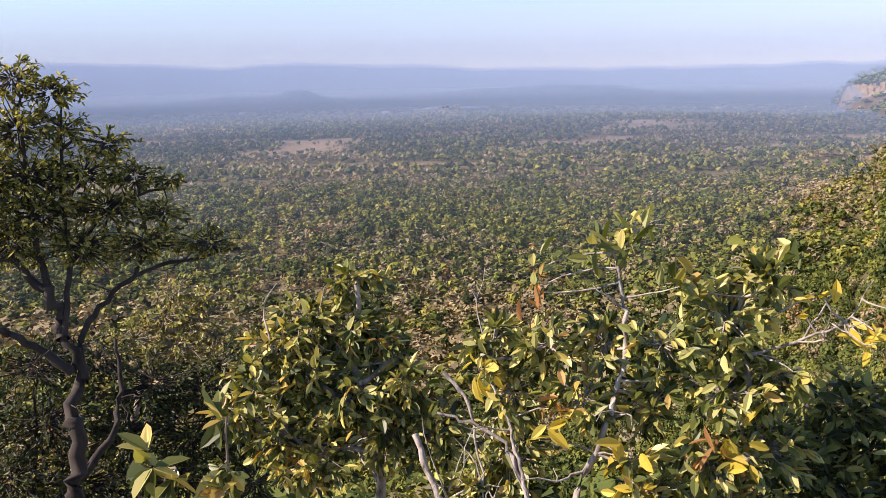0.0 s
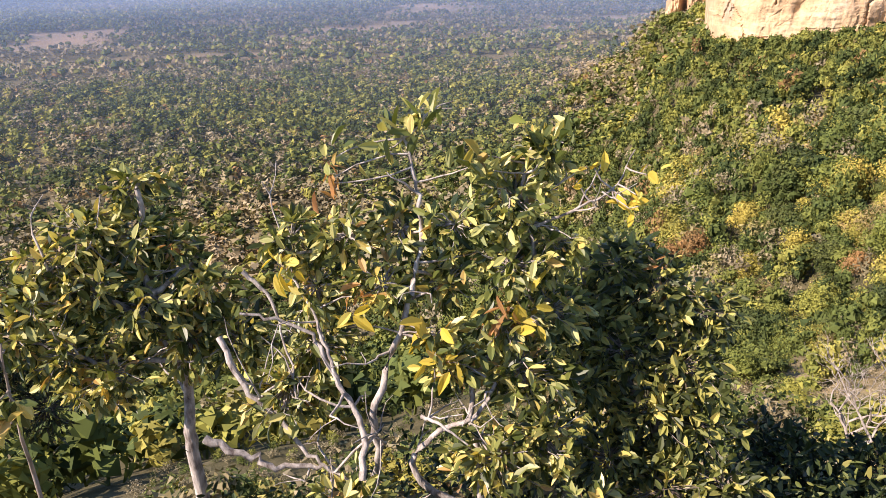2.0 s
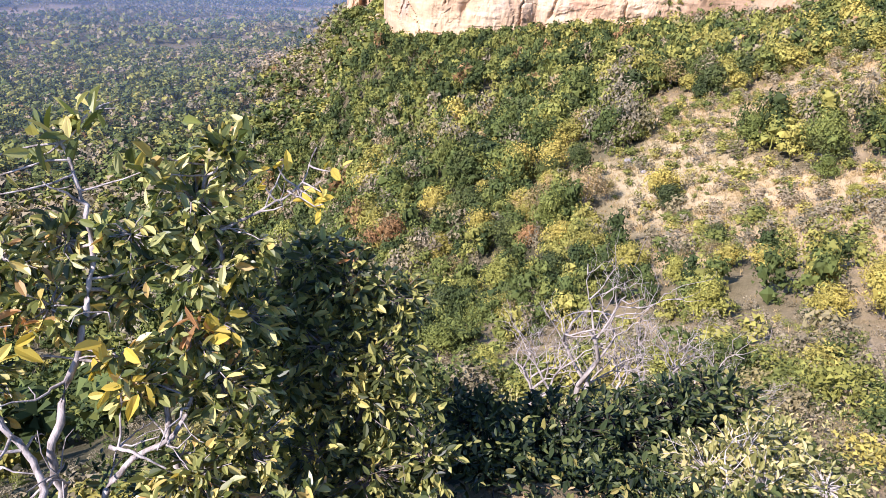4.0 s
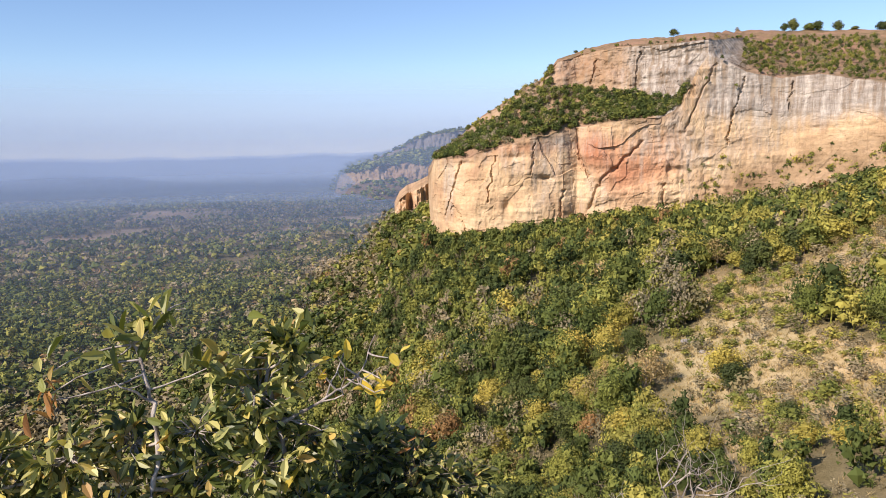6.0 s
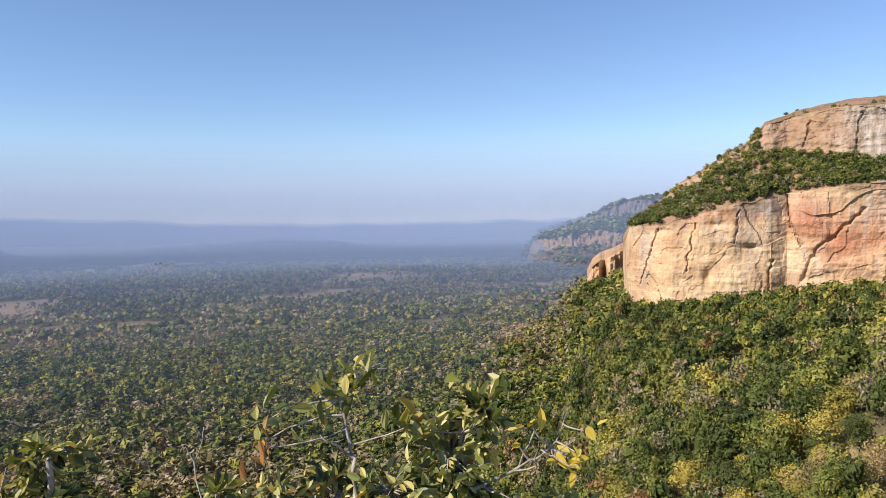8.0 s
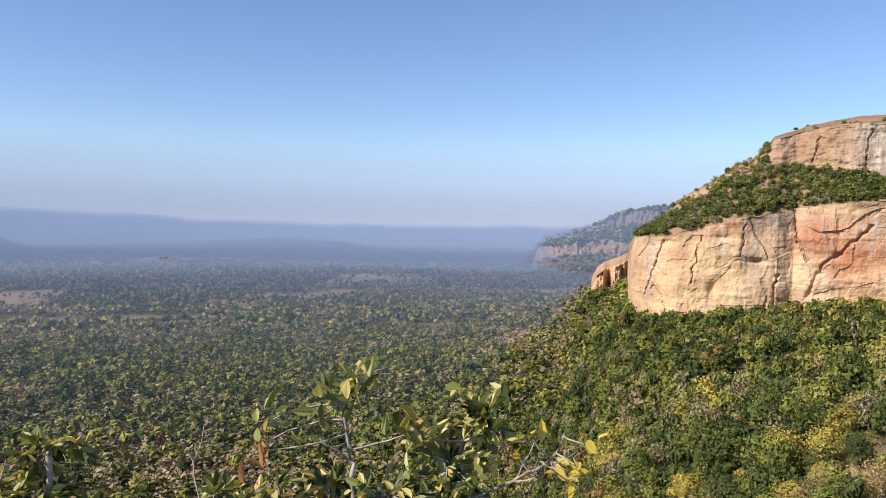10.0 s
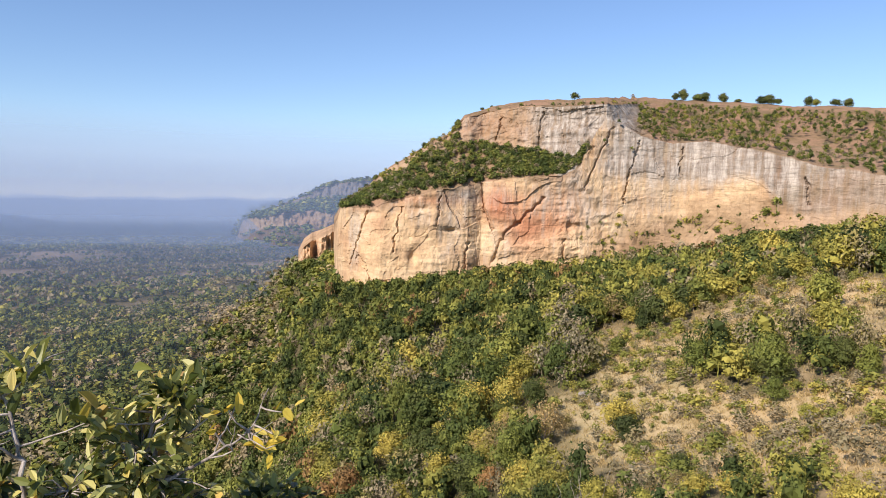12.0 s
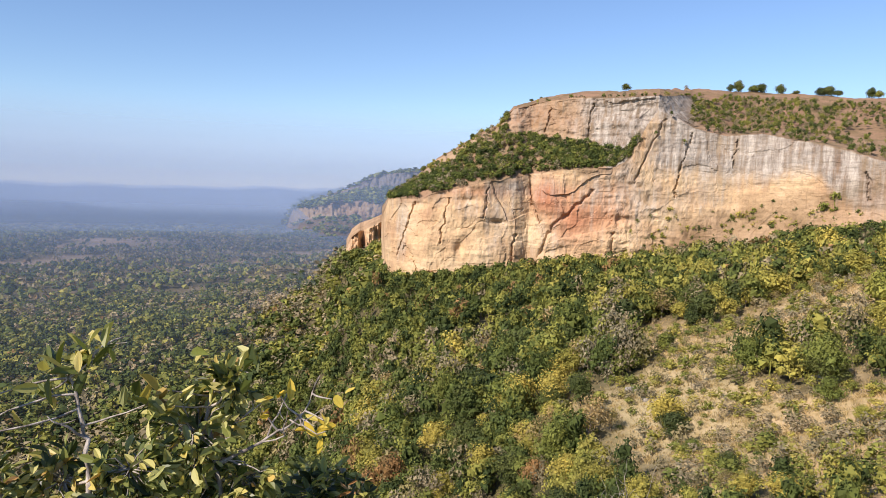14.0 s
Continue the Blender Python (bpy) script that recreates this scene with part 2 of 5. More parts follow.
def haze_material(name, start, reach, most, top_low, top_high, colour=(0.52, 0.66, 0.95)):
    """Haze painted on a see-through sheet: none before start, denser with the distance (reach: where two thirds are
    gained), thinning out with height.
    """
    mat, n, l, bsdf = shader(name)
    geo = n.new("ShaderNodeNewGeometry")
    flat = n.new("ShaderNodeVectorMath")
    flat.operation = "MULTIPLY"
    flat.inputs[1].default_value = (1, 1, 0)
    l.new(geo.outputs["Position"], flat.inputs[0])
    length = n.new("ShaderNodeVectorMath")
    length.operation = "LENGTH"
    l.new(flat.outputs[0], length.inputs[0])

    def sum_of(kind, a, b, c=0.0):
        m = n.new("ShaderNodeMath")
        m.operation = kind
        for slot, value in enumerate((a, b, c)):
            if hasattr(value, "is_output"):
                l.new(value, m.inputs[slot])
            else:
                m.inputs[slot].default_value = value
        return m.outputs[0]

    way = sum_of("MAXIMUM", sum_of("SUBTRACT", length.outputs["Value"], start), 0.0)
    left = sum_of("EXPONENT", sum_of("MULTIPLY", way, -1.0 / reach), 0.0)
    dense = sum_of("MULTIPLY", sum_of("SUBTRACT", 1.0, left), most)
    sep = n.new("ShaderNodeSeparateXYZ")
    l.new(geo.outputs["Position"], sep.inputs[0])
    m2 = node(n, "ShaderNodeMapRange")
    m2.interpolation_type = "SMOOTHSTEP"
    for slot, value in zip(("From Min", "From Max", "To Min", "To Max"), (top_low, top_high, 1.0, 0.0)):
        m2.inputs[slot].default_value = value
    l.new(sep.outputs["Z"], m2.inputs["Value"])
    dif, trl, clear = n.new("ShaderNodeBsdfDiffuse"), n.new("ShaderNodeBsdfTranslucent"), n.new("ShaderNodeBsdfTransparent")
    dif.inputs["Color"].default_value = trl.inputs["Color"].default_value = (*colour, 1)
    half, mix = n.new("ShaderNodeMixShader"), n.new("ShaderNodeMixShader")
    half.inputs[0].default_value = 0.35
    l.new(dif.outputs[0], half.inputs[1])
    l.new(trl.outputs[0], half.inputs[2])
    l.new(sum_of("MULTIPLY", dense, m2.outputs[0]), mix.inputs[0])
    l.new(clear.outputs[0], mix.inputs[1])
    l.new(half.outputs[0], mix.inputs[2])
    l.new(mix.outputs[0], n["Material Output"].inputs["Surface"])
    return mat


FOREST = [(0.0, (0.045, 0.065, 0.024)), (0.2, (0.115, 0.142, 0.04)), (0.42, (0.25, 0.25, 0.062)), (0.62, (0.39, 0.335, 0.088)),
          (0.70, (0.235, 0.198, 0.125)), (0.86, (0.32, 0.268, 0.188)), (1.0, (0.27, 0.165, 0.075))]
# the headland's tint holds dark weathering and the bluish haze of distance
M_ground, M_cliff, M_far_cliff = ground_material(), cliff_material(), cliff_material("weathered_hazed_stone", (0.42, 0.43, 0.46))
M_forest = leaf_material("forest_leaves", FOREST, "tone", 0.75, 0.1, 0.01, 0.12)
M_bark = bark_material("grey_bark", (0.10, 0.075, 0.055), (0.33, 0.27, 0.21), 5)
M_pale = bark_material("bleached_bark", (0.34, 0.29, 0.23), (0.66, 0.60, 0.52), 8)
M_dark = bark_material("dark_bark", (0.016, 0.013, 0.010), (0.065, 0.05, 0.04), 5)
M_rock = bark_material("grey_rock", (0.16, 0.14, 0.12), (0.40, 0.36, 0.30), 0.8)

# ---- lie of the land ----
RING = np.log([6, 12, 25, 60, 110, 140, 200, 300, 400, 600, 1000, 2000, 4900])
# angle below the level of the eye, by azimuth, at the distances above but the last two, where the plain lies level
SLOPES = {
    10: [-46, -43, -40, -36, -33, -31.5, -29.5, -25.5, -20.4, -14.0, -8.5],
    20: [-45, -42, -38, -33, -30, -28.5, -25.5, -21, -17.5, -12.8, -8.2],
    30: [-44, -40, -36, -31.5, -28.3, -26, -22.5, -18.2, -14.8, -10.6, -7.2],
    33: [-43.6, -39.4, -35.4, -31.2, -27, -24.2, -19.4, -14, -9.9, -6.1, -4.5],
    34.6: [-43.5, -39, -35, -31, -26.5, -23.3, -17.8, -12, -8.0, -4.9, -3.9],
    40: [-43, -38, -34, -30.5, -25, -21.0, -14.5, -9.3, -6.9, -5, -4],
    50: [-42, -37, -33, -27.5, -20, -15.6, -10.6, -7.4, -5.6, -4, -3],
    62: [-42, -37, -31, -24, -16.5, -12.0, -7.0, -5.1, -3.9, -2, -1],
    72: [-41, -36, -30, -22, -13, -8.5, -3.6, -3.0, -2.0, -1, -1]}


def bump_at(x, y, az, r, wide, deep, high):
    px, py = polar(az, r)
    a = radians(az)
    across = (x - px) * math.cos(a) - (y - py) * math.sin(a)
    along = (x - px) * math.sin(a) + (y - py) * math.cos(a)
    return high * np.exp(-(across / wide) ** 2 - (along / deep) ** 2)


def ground_z(x, y):
    x, y = np.asarray(x, float), np.asarray(y, float)
    r = np.maximum(np.hypot(x, y), 0.3)
    az = np.degrees(np.arctan2(x, y))
    az_w = az + 5 * (fbm(x * 0.012, y * 0.012, 3) - 0.5) * step(15, 80, r)
    keys = sorted(SLOPES)
    levels = [np.interp(np.log(r), RING, np.tan(np.radians(SLOPES[k] + [-4.2, -1.75])) * np.exp(RING)) for k in keys]
    z = levels[0]
    for i in range(1, len(keys)):
        z = z + (levels[i] - levels[i - 1]) * np.clip((az_w - keys[i - 1]) / (keys[i] - keys[i - 1]), 0, 1)
    near = np.interp(r, [0, 1.2, 2.3, 3.5, 6], [-1.62, -1.68, -3.0, -4.1, 0])
    near_w = step(3.5, 6, r)
    z = np.where(r < 6, near * (1 - near_w) + near_w * z, z)
    rough = (fbm(x * 0.25, y * 0.25, 5) - 0.5) * 0.7 * step(2.5, 8, r) + (fbm(x * 0.03, y * 0.03, 9) - 0.5) * 7 * step(20, 90, r)
    z = z + rough + (fbm(x * 0.0035, y * 0.0035, 21) - 0.45) * 9 * step(500, 1200, r) * (1 - 0.5 * step(2200, 3000, r))
    behind = np.maximum(step(82, 105, az), step(-72, -95, az))
    z = z * (1 - behind) + behind * (-1.62 + 0.02 * r * step(3, 60, r))
    # knolls and hills on the plain, ranges at its end
    z = z + bump_at(x, y, 8.7, 3600, 210, 250, 46) + bump_at(x, y, 12.8, 3500, 150, 250, 28) + bump_at(x, y, 3, 3700, 260, 200, 30)
    z = z + bump_at(x, y, -10.5, 3300, 100, 150, 48) + bump_at(x, y, -15, 3400, 200, 150, 28) + bump_at(x, y, 0.7, 2250, 75, 80, 22)
    z = z + bump_at(x, y, 29, 2050, 50, 60, 16) + bump_at(x, y, 17, 1900, 350, 200, 10)
    far = step(4250, 4900, r) * (1 - behind)
    crest = np.interp(az, [-60, -35, -27, -22, -15, -11, -4, 4, 12, 25, 60], [150, 235, 262, 245, 200, 240, 205, 175, 160, 175, 170])
    return z + far * (crest * 0.9 - 50 + 26 * fbm(az * 0.35, az * 0 + 2, 31))


az_lines = np.concatenate([np.arange(-45, 76, 0.42), np.arange(78, 315, 4.5)])
rings = np.concatenate([[0.02], np.geomspace(0.5, 4985, 230)])
A, RR = np.meshgrid(np.append(az_lines, az_lines[0] + 360), rings)
GX, GY = polar(A, RR)
GZ = ground_z(GX, GY)


def open_grass(x, y):
    """How open and grassy the ground is, 0 to 1."""
    r, az = np.hypot(x, y), np.degrees(np.arctan2(x, y))
    spur = step(48, 57, az + 18 * (fbm(x * 0.02, y * 0.02, 41) - 0.5)) * step(45, 80, r) * (1 - step(165, 205, r - (az - 55) * 1.0))
    return np.clip(spur * step(0.25, 0.5, fbm(x * 0.05, y * 0.05, 43)) * 1.3, 0, 1)


soil = np.exp(-(bump_at(GX, GY, 29, 2050, 60, 50, 3) - 3) ** 2) + step(0.55, 0.63, fbm(GX * 0.004, GY * 0.012, 47)) * step(900, 1500, RR) * (1 - step(3000, 3300, RR)) * 0.9
soil = np.clip(soil + step(0.55, 0.7, fbm(GX * 0.2, GY * 0.2, 53)) * (1 - step(20, 60, RR)) * 0.35, 0, 1)
ground = new("ground", mesh_np("ground", np.stack([GX, GY, GZ], -1).reshape(-1, 3), grid_faces(*GX.shape)[:, ::-1], M_ground, True,
                              {"grass": np.clip(open_grass(GX, GY) + 0.25 * (1 - step(5, 40, RR)) + 0.6 * step(38, 46, A) * step(8, 14, RR) * (1 - step(45, 90, RR)), 0, 1).ravel(), "soil": soil.ravel()}))
tagged(ground, "dry grassy hillside falling to a wide wooded plain", "ground", kind="structure")

# ---- the cliffs ----
def knots(az, pairs):
    return np.interp(az, [p[0] for p in pairs], [p[1] for p in pairs])


def high(el, r):
    return r * np.tan(np.radians(el))


def dent(A, E, az, el, wa, we):
    return np.exp(-((A - az) / wa) ** 2 - ((E - el) / we) ** 2)


def crack(A, E, a0, e0, a1, e1, w):
    """A cleft from one direction to another: 1 in the middle, 0 away from it."""
    dx, dy = a1 - a0, e1 - e0
    t = np.clip(((A - a0) * dx + (E - e0) * dy) / (dx * dx + dy * dy), 0, 1)
    return np.exp(-(np.hypot(A - a0 - t * dx, E - e0 - t * dy) / w) ** 2)


def build_cliff():
    az = np.concatenate([np.concatenate([np.linspace(34.5, 35.0, 16, endpoint=False), np.linspace(35.0, 74, 460)])])
    r0 = knots(az, [(34.5, 640), (34.62, 470), (34.8, 430), (35.2, 414), (36.2, 402), (38, 392), (42, 388), (44.6, 392), (45.6, 398), (48, 393), (52, 398), (56, 404), (60, 412), (66, 405), (76, 390)])
    foot = knots(az, [(31.5, -5.6), (34.1, -4.6), (34.6, -6.6), (36.5, -7.0), (38.2, -6.3), (46.7, -5.6), (52.6, -5.4), (56.6, -5.8), (59.3, -5.4), (61.5, -4.0), (64, -3.0), (67, -2.2), (76, -2)])
    low = knots(az, [(31.5, -5.2), (32.2, -4.2), (32.6, -3.4), (33.4, -3.0), (34.3, -2.6), (34.75, -1.6), (35.0, -0.8), (37.2, -0.63), (39.8, 0.09), (42.7, 0.82), (45.5, 1.41), (48.2, 1.83), (51.5, 2.0), (52.5, 2.5), (53.3, 3.8), (54.0, 5.3), (54.7, 6.3), (57.2, 5.05), (59.5, 4.46), (61.7, 4.66), (64.3, 4.09), (67, 3.42), (69.3, 2.8), (76, 1.8)])
    top = knots(az, [(31.5, -5.0), (32.2, -4.0), (32.6, -3.2), (33.5, -2.7), (34.4, -1.7), (35.1, -0.6), (37, 0.8), (38.6, 2.3), (39.3, 2.7), (40.9, 3.6), (41.6, 4.2), (43, 4.8), (44.2, 6.2), (46.3, 6.7), (48.3, 7.05), (51.2, 7.1), (54.4, 7.25), (57.8, 7.2), (63.4, 6.8), (69, 6.4), (76, 6)])
    upfoot = knots(az, [(31.5, -5.1), (32.3, -3.6), (33.5, -2.8), (34.4, -2.0), (35.1, -0.75), (37, 0.4), (39.7, 1.9), (41, 3.2), (43.8, 4.3), (46.4, 4.05), (50.6, 3.4), (52.5, 3.0), (53.3, 4.0), (54.0, 5.4), (54.7, 6.4), (57.2, 5.15), (60, 4.9), (63, 5.0), (76, 3)])
    crest_el = top + knots(az, [(31.5, 0.1), (43, 0.1), (44.4, 0.15), (48, 0.3), (52, 0.5), (57, 0.45), (76, 0.4)])
    ledge = knots(az, [(31.5, 25), (36, 22), (40, 30), (46, 26), (50.5, 16), (51.8, 6), (52.8, 0.6), (55, 0.6), (57, 14), (62, 40), (76, 60)])
    up_back = knots(az, [(31.5, 30), (40, 20), (44, 8), (52, 6), (54.7, 4), (57, 50), (62, 70), (76, 80)])
    r1, r2 = r0 + 4, r0 + 4 + ledge
    r3 = r2 + up_back
    prof_r = [r0 - 10, r0, r1, r2, r3, r3 + 60, r3 + 260]
    prof_z = [high(foot - 1.2, r0), high(foot, r0), high(low, r1), high(np.maximum(upfoot, low + 0.02), r2), high(top, r3), high(crest_el, r3 + 60), high(crest_el, r3 + 60) - 8]
    counts = [6, 105, 34, 50, 20, 8]
    R, Z, K = [], [], []
    for k, c in enumerate(counts):
        s = np.linspace(0, 1, c, endpoint=k == len(counts) - 1)[:, None]
        R.append(prof_r[k] * (1 - s) + prof_r[k + 1] * s)
        Z.append(prof_z[k] * (1 - s) + prof_z[k + 1] * s)
        K.append(np.full((c, 1), k) + 0 * s + 0 * prof_r[k])
    R, Z, K = np.concatenate(R), np.concatenate(Z), np.concatenate(K)
    AZ = np.repeat(az[None], len(R), 0)
    EL = np.degrees(np.arctan2(Z, R))
    arc = AZ * 6.9
    face = np.where((K == 1) | ((K == 2) & (AZ > 50.6) & (AZ < 56.2)), 1.0, np.where((K == 3), 1 - step(55.5, 58.5, AZ) * 0.75, 0.25))
    flute = (fbm(arc * 0.09, Z * 0.015, 61, 5) - 0.5) * 9 + (fbm(arc * 0.4, Z * 0.12, 67, 4) - 0.5) * 2.2 + np.abs(fbm(arc * 0.22, Z * 0.06, 68, 3) - 0.5) * -2.5
    beds = (fbm(arc * 0.03 + 2 * fbm(arc * 0.05, Z * 0.05, 70), Z * 0.16, 71, 4) - 0.5) * 4.0 + (fbm(arc * 0.14, Z * 0.4, 72, 3) - 0.5) * 1.6
    smooth_right = 1 - 0.62 * step(53, 57, AZ) * (K == 1)
    warp, warp2 = 3 * fbm(arc * 0.03, Z * 0.03, 63, 3), 3 * fbm(arc * 0.03, Z * 0.03, 64, 3)
    blocks = (lattice(np.floor(arc * 0.06 + warp), np.floor(Z * 0.05 + warp2), 65) - 0.5) * 1.5 + (lattice(np.floor(arc * 0.16 + 2 * warp), np.floor(Z * 0.15 + 2 * warp2), 66) - 0.5) * 0.7
    left = 1 - 0.5 * (1 - step(50, 53, AZ)) * (K == 1)
    move = (flute * 0.6 * left + beds * left + blocks + (fbm(arc * 0.7, Z * 0.5, 69, 3) - 0.5) * 1.2 * left) * face * smooth_right
    rough = (fbm(arc * 0.1, R * 0.1, 73, 5) - 0.5) * 7 * (1 - face)
    clefts = 0
    for c in ((47.6, -2.2, 46.6, -4.6, 0.12), (48.4, -1.6, 47.6, -2.2, 0.12), (49.4, -0.6, 48.3, -1.8, 0.10), (50.3, 0.3, 49.4, -0.6, 0.10), (45.55, 1.5, 45.8, -0.8, 0.09),
              (45.8, -0.8, 46.5, -2.2, 0.08), (51.9, -2.8, 51.85, -4.4, 0.07), (44.7, -3.2, 44.4, -5.2, 0.07), (68.3, 2.0, 68.6, 0.2, 0.07), (57.2, 4.6, 56.3, 1.5, 0.05),
              (56.3, 1.5, 56.1, 0.0, 0.05), (55.2, 5.6, 53.2, 1.0, 0.06), (37.0, -1.0, 35.7, -5.0, 0.06), (39.6, -0.6, 38.9, -4.0, 0.05), (42.6, 0.3, 42.2, -2.0, 0.05), (47.0, 6.2, 46.6, 4.6, 0.06), (50.0, 6.6, 49.8, 4.4, 0.06), (60.2, 4.2, 60.0, 2.2, 0.05)):
        clefts = clefts + crack(AZ + (fbm(EL * 2, AZ * 2, 83) - 0.5) * 0.5, EL + (fbm(EL * 3, AZ * 3, 84) - 0.5) * 0.3, *c)
    hollows = 3.5 * dent(AZ, EL, 43.3, -2.3, 0.45, 0.16) + 4 * dent(AZ, EL, 40.5, -4.3, 0.3, 0.5) + 2.0 * dent(AZ, EL, 40.9, -0.7, 0.6, 0.2) + 1.5 * dent(AZ, EL, 37.5, -1.1, 0.6, 0.25) + 2.5 * dent(AZ, EL, 41.8, -3.5, 1.2, 0.9) - 3 * dent(AZ, EL, 46.8, -0.6, 0.9, 1.6) - 2.5 * dent(AZ, EL, 38.3, -3.4, 0.8, 1.4)
    move = move + (np.clip(clefts, 0, 1) * 2.2 + hollows * 0.8) * face
    soft_part = np.where(K == 2, 1 - step(50.5, 52.3, AZ) + step(56, 57.5, AZ), 1.0)
    Z = Z + (rough * 0.6 * (K >= 2) * (K != 3) + rough * 0.2) * soft_part
    X, Y = polar(AZ, R + move)
    rust = np.clip(1.1 * dent(AZ, EL, 46.7, -0.2, 1.1, 1.7) + 0.8 * dent(AZ, EL, 48.6, -1.9, 1.7, 2.0) + 0.55 * dent(AZ, EL, 51.5, -1.5, 1.8, 2.2) + 0.35 * dent(AZ, EL, 37.5, -2.5, 1.5, 2.0) + 0.5 * dent(AZ, EL, 40, 0, 6, 0.5) + 0.6 * dent(AZ, EL, 46.0, 5.5, 3.4, 1.4) + 0.7 * (fbm(arc * 0.05, Z * 0.04, 91) - 0.5), 0, 1)
    grey = np.clip(step(53, 56, AZ) * step(0.2, 2.6, EL - 0.12 * (60 - AZ)) * 0.85 + (K == 3) * (0.35 + 0.4 * step(48.5, 51, AZ)) + (K == 2) * step(50.6, 51.8, AZ) * 0.6 + 0.35 * dent(AZ, EL, 53.5, 2.0, 2.0, 3.5) + 0.45 * dent(AZ, EL, 44.2, 0.6, 1.5, 0.8) + 0.5 * dent(AZ, EL, 36, -3, 0.6, 3) - 0.75 * dent(AZ, EL, 64.5, 1.2, 2.0, 1.4) + 0.8 * dent(AZ, EL, 68, 2, 2.4, 1.6) + 1.1 * (fbm(arc * 0.04, Z * 0.04, 97) - 0.5) + 0.25, 0, 1)
    earth = np.where(K == 2, 0.9 * (1 - step(50.6, 51.8, AZ) + step(55.8, 57.3, AZ)), np.where(K >= 4, 1.0, np.where(K == 0, 0.8, 0.0)))
    earth = np.where((K == 3) & (AZ < 51), 0.55 * (1 - step(48, 51, AZ)), earth)
    earth = np.where((K == 3) & (AZ > 56), step(56, 58, AZ), earth)
    earth = np.maximum(earth, (K == 1) * step(54, 57, AZ) * step(-0.3, -2.2, EL - 0.28 * (AZ - 58)) * 0.55)
    earth = np.maximum(earth, (K == 1) * step(-0.75, 0.0, EL - low[None]) * (AZ < 53) * 0.75 * step(0.35, 0.6, fbm(arc * 0.1, Z * 0.1, 99)))
    me = mesh_np("cliff", np.stack([X, Y, Z], -1).reshape(-1, 3), grid_faces(*X.shape), M_cliff, False,
                 {"rust": rust.ravel(), "grey": grey.ravel(), "earth": earth.ravel()})
    return me, dict(az=az, r1=r1, r2=r2, r3=r3, low=low, upfoot=np.maximum(upfoot, low), top=top, crest=crest_el, foot=foot, r0=r0)


cliff_mesh, CL = build_cliff()
cliff = tagged(new("cliff", cliff_mesh), "high sandstone cliff in cream, rust and grey under a brown plateau", "cliff", kind="structure")


def build_crag():
    """A low outcrop on the ridge beyond the end of the cliff."""
    az = np.linspace(31.9, 35.4, 90)
    r0 = 660 + 25 * (fbm(az * 2.2, az * 0, 141) - 0.5)
    low = knots(az, [(31.9, -4.6), (32.3, -3.75), (32.9, -3.25), (33.6, -3.0), (34.4, -2.6), (35.4, -2.2)])
    rs = [r0 - 25, r0, r0 + 3, r0 + 60, r0 + 160]
    zs = [high(-5.6, r0) + 0 * az, high(-4.9, r0) + 0 * az, high(low, r0), high(low + 0.5, r0 + 30), high(low + 0.2, r0 + 60) - 14]
    R, Z, K = [], [], []
    for k, c in enumerate([4, 26, 12, 8]):
        s = np.linspace(0, 1, c, endpoint=k == 3)[:, None]
        R.append(rs[k] * (1 - s) + rs[k + 1] * s)
        Z.append(zs[k] * (1 - s) + zs[k + 1] * s)
        K.append(np.full((c, 1), k) + 0 * rs[k])
    R, Z, K = np.concatenate(R), np.concatenate(Z), np.concatenate(K)
    AZ = np.repeat(az[None], len(R), 0)
    arc = AZ * 11.5
    R = R + ((fbm(arc * 0.12, Z * 0.05, 143, 4) - 0.5) * 14 + (fbm(arc * 0.5, Z * 0.3, 144) - 0.5) * 5) * (K == 1)
    X, Y = polar(AZ, R)
    return mesh_np("crag", np.stack([X, Y, Z], -1).reshape(-1, 3), grid_faces(*X.shape), M_cliff, False,
                   {"rust": np.full(X.size, 0.2), "grey": np.full(X.size, 0.35), "earth": np.where(K == 1, 0.0, 0.5).ravel()})


crag = tagged(new("crag", build_crag()), "low pale outcrop on the wooded ridge", "cliff", kind="structure")


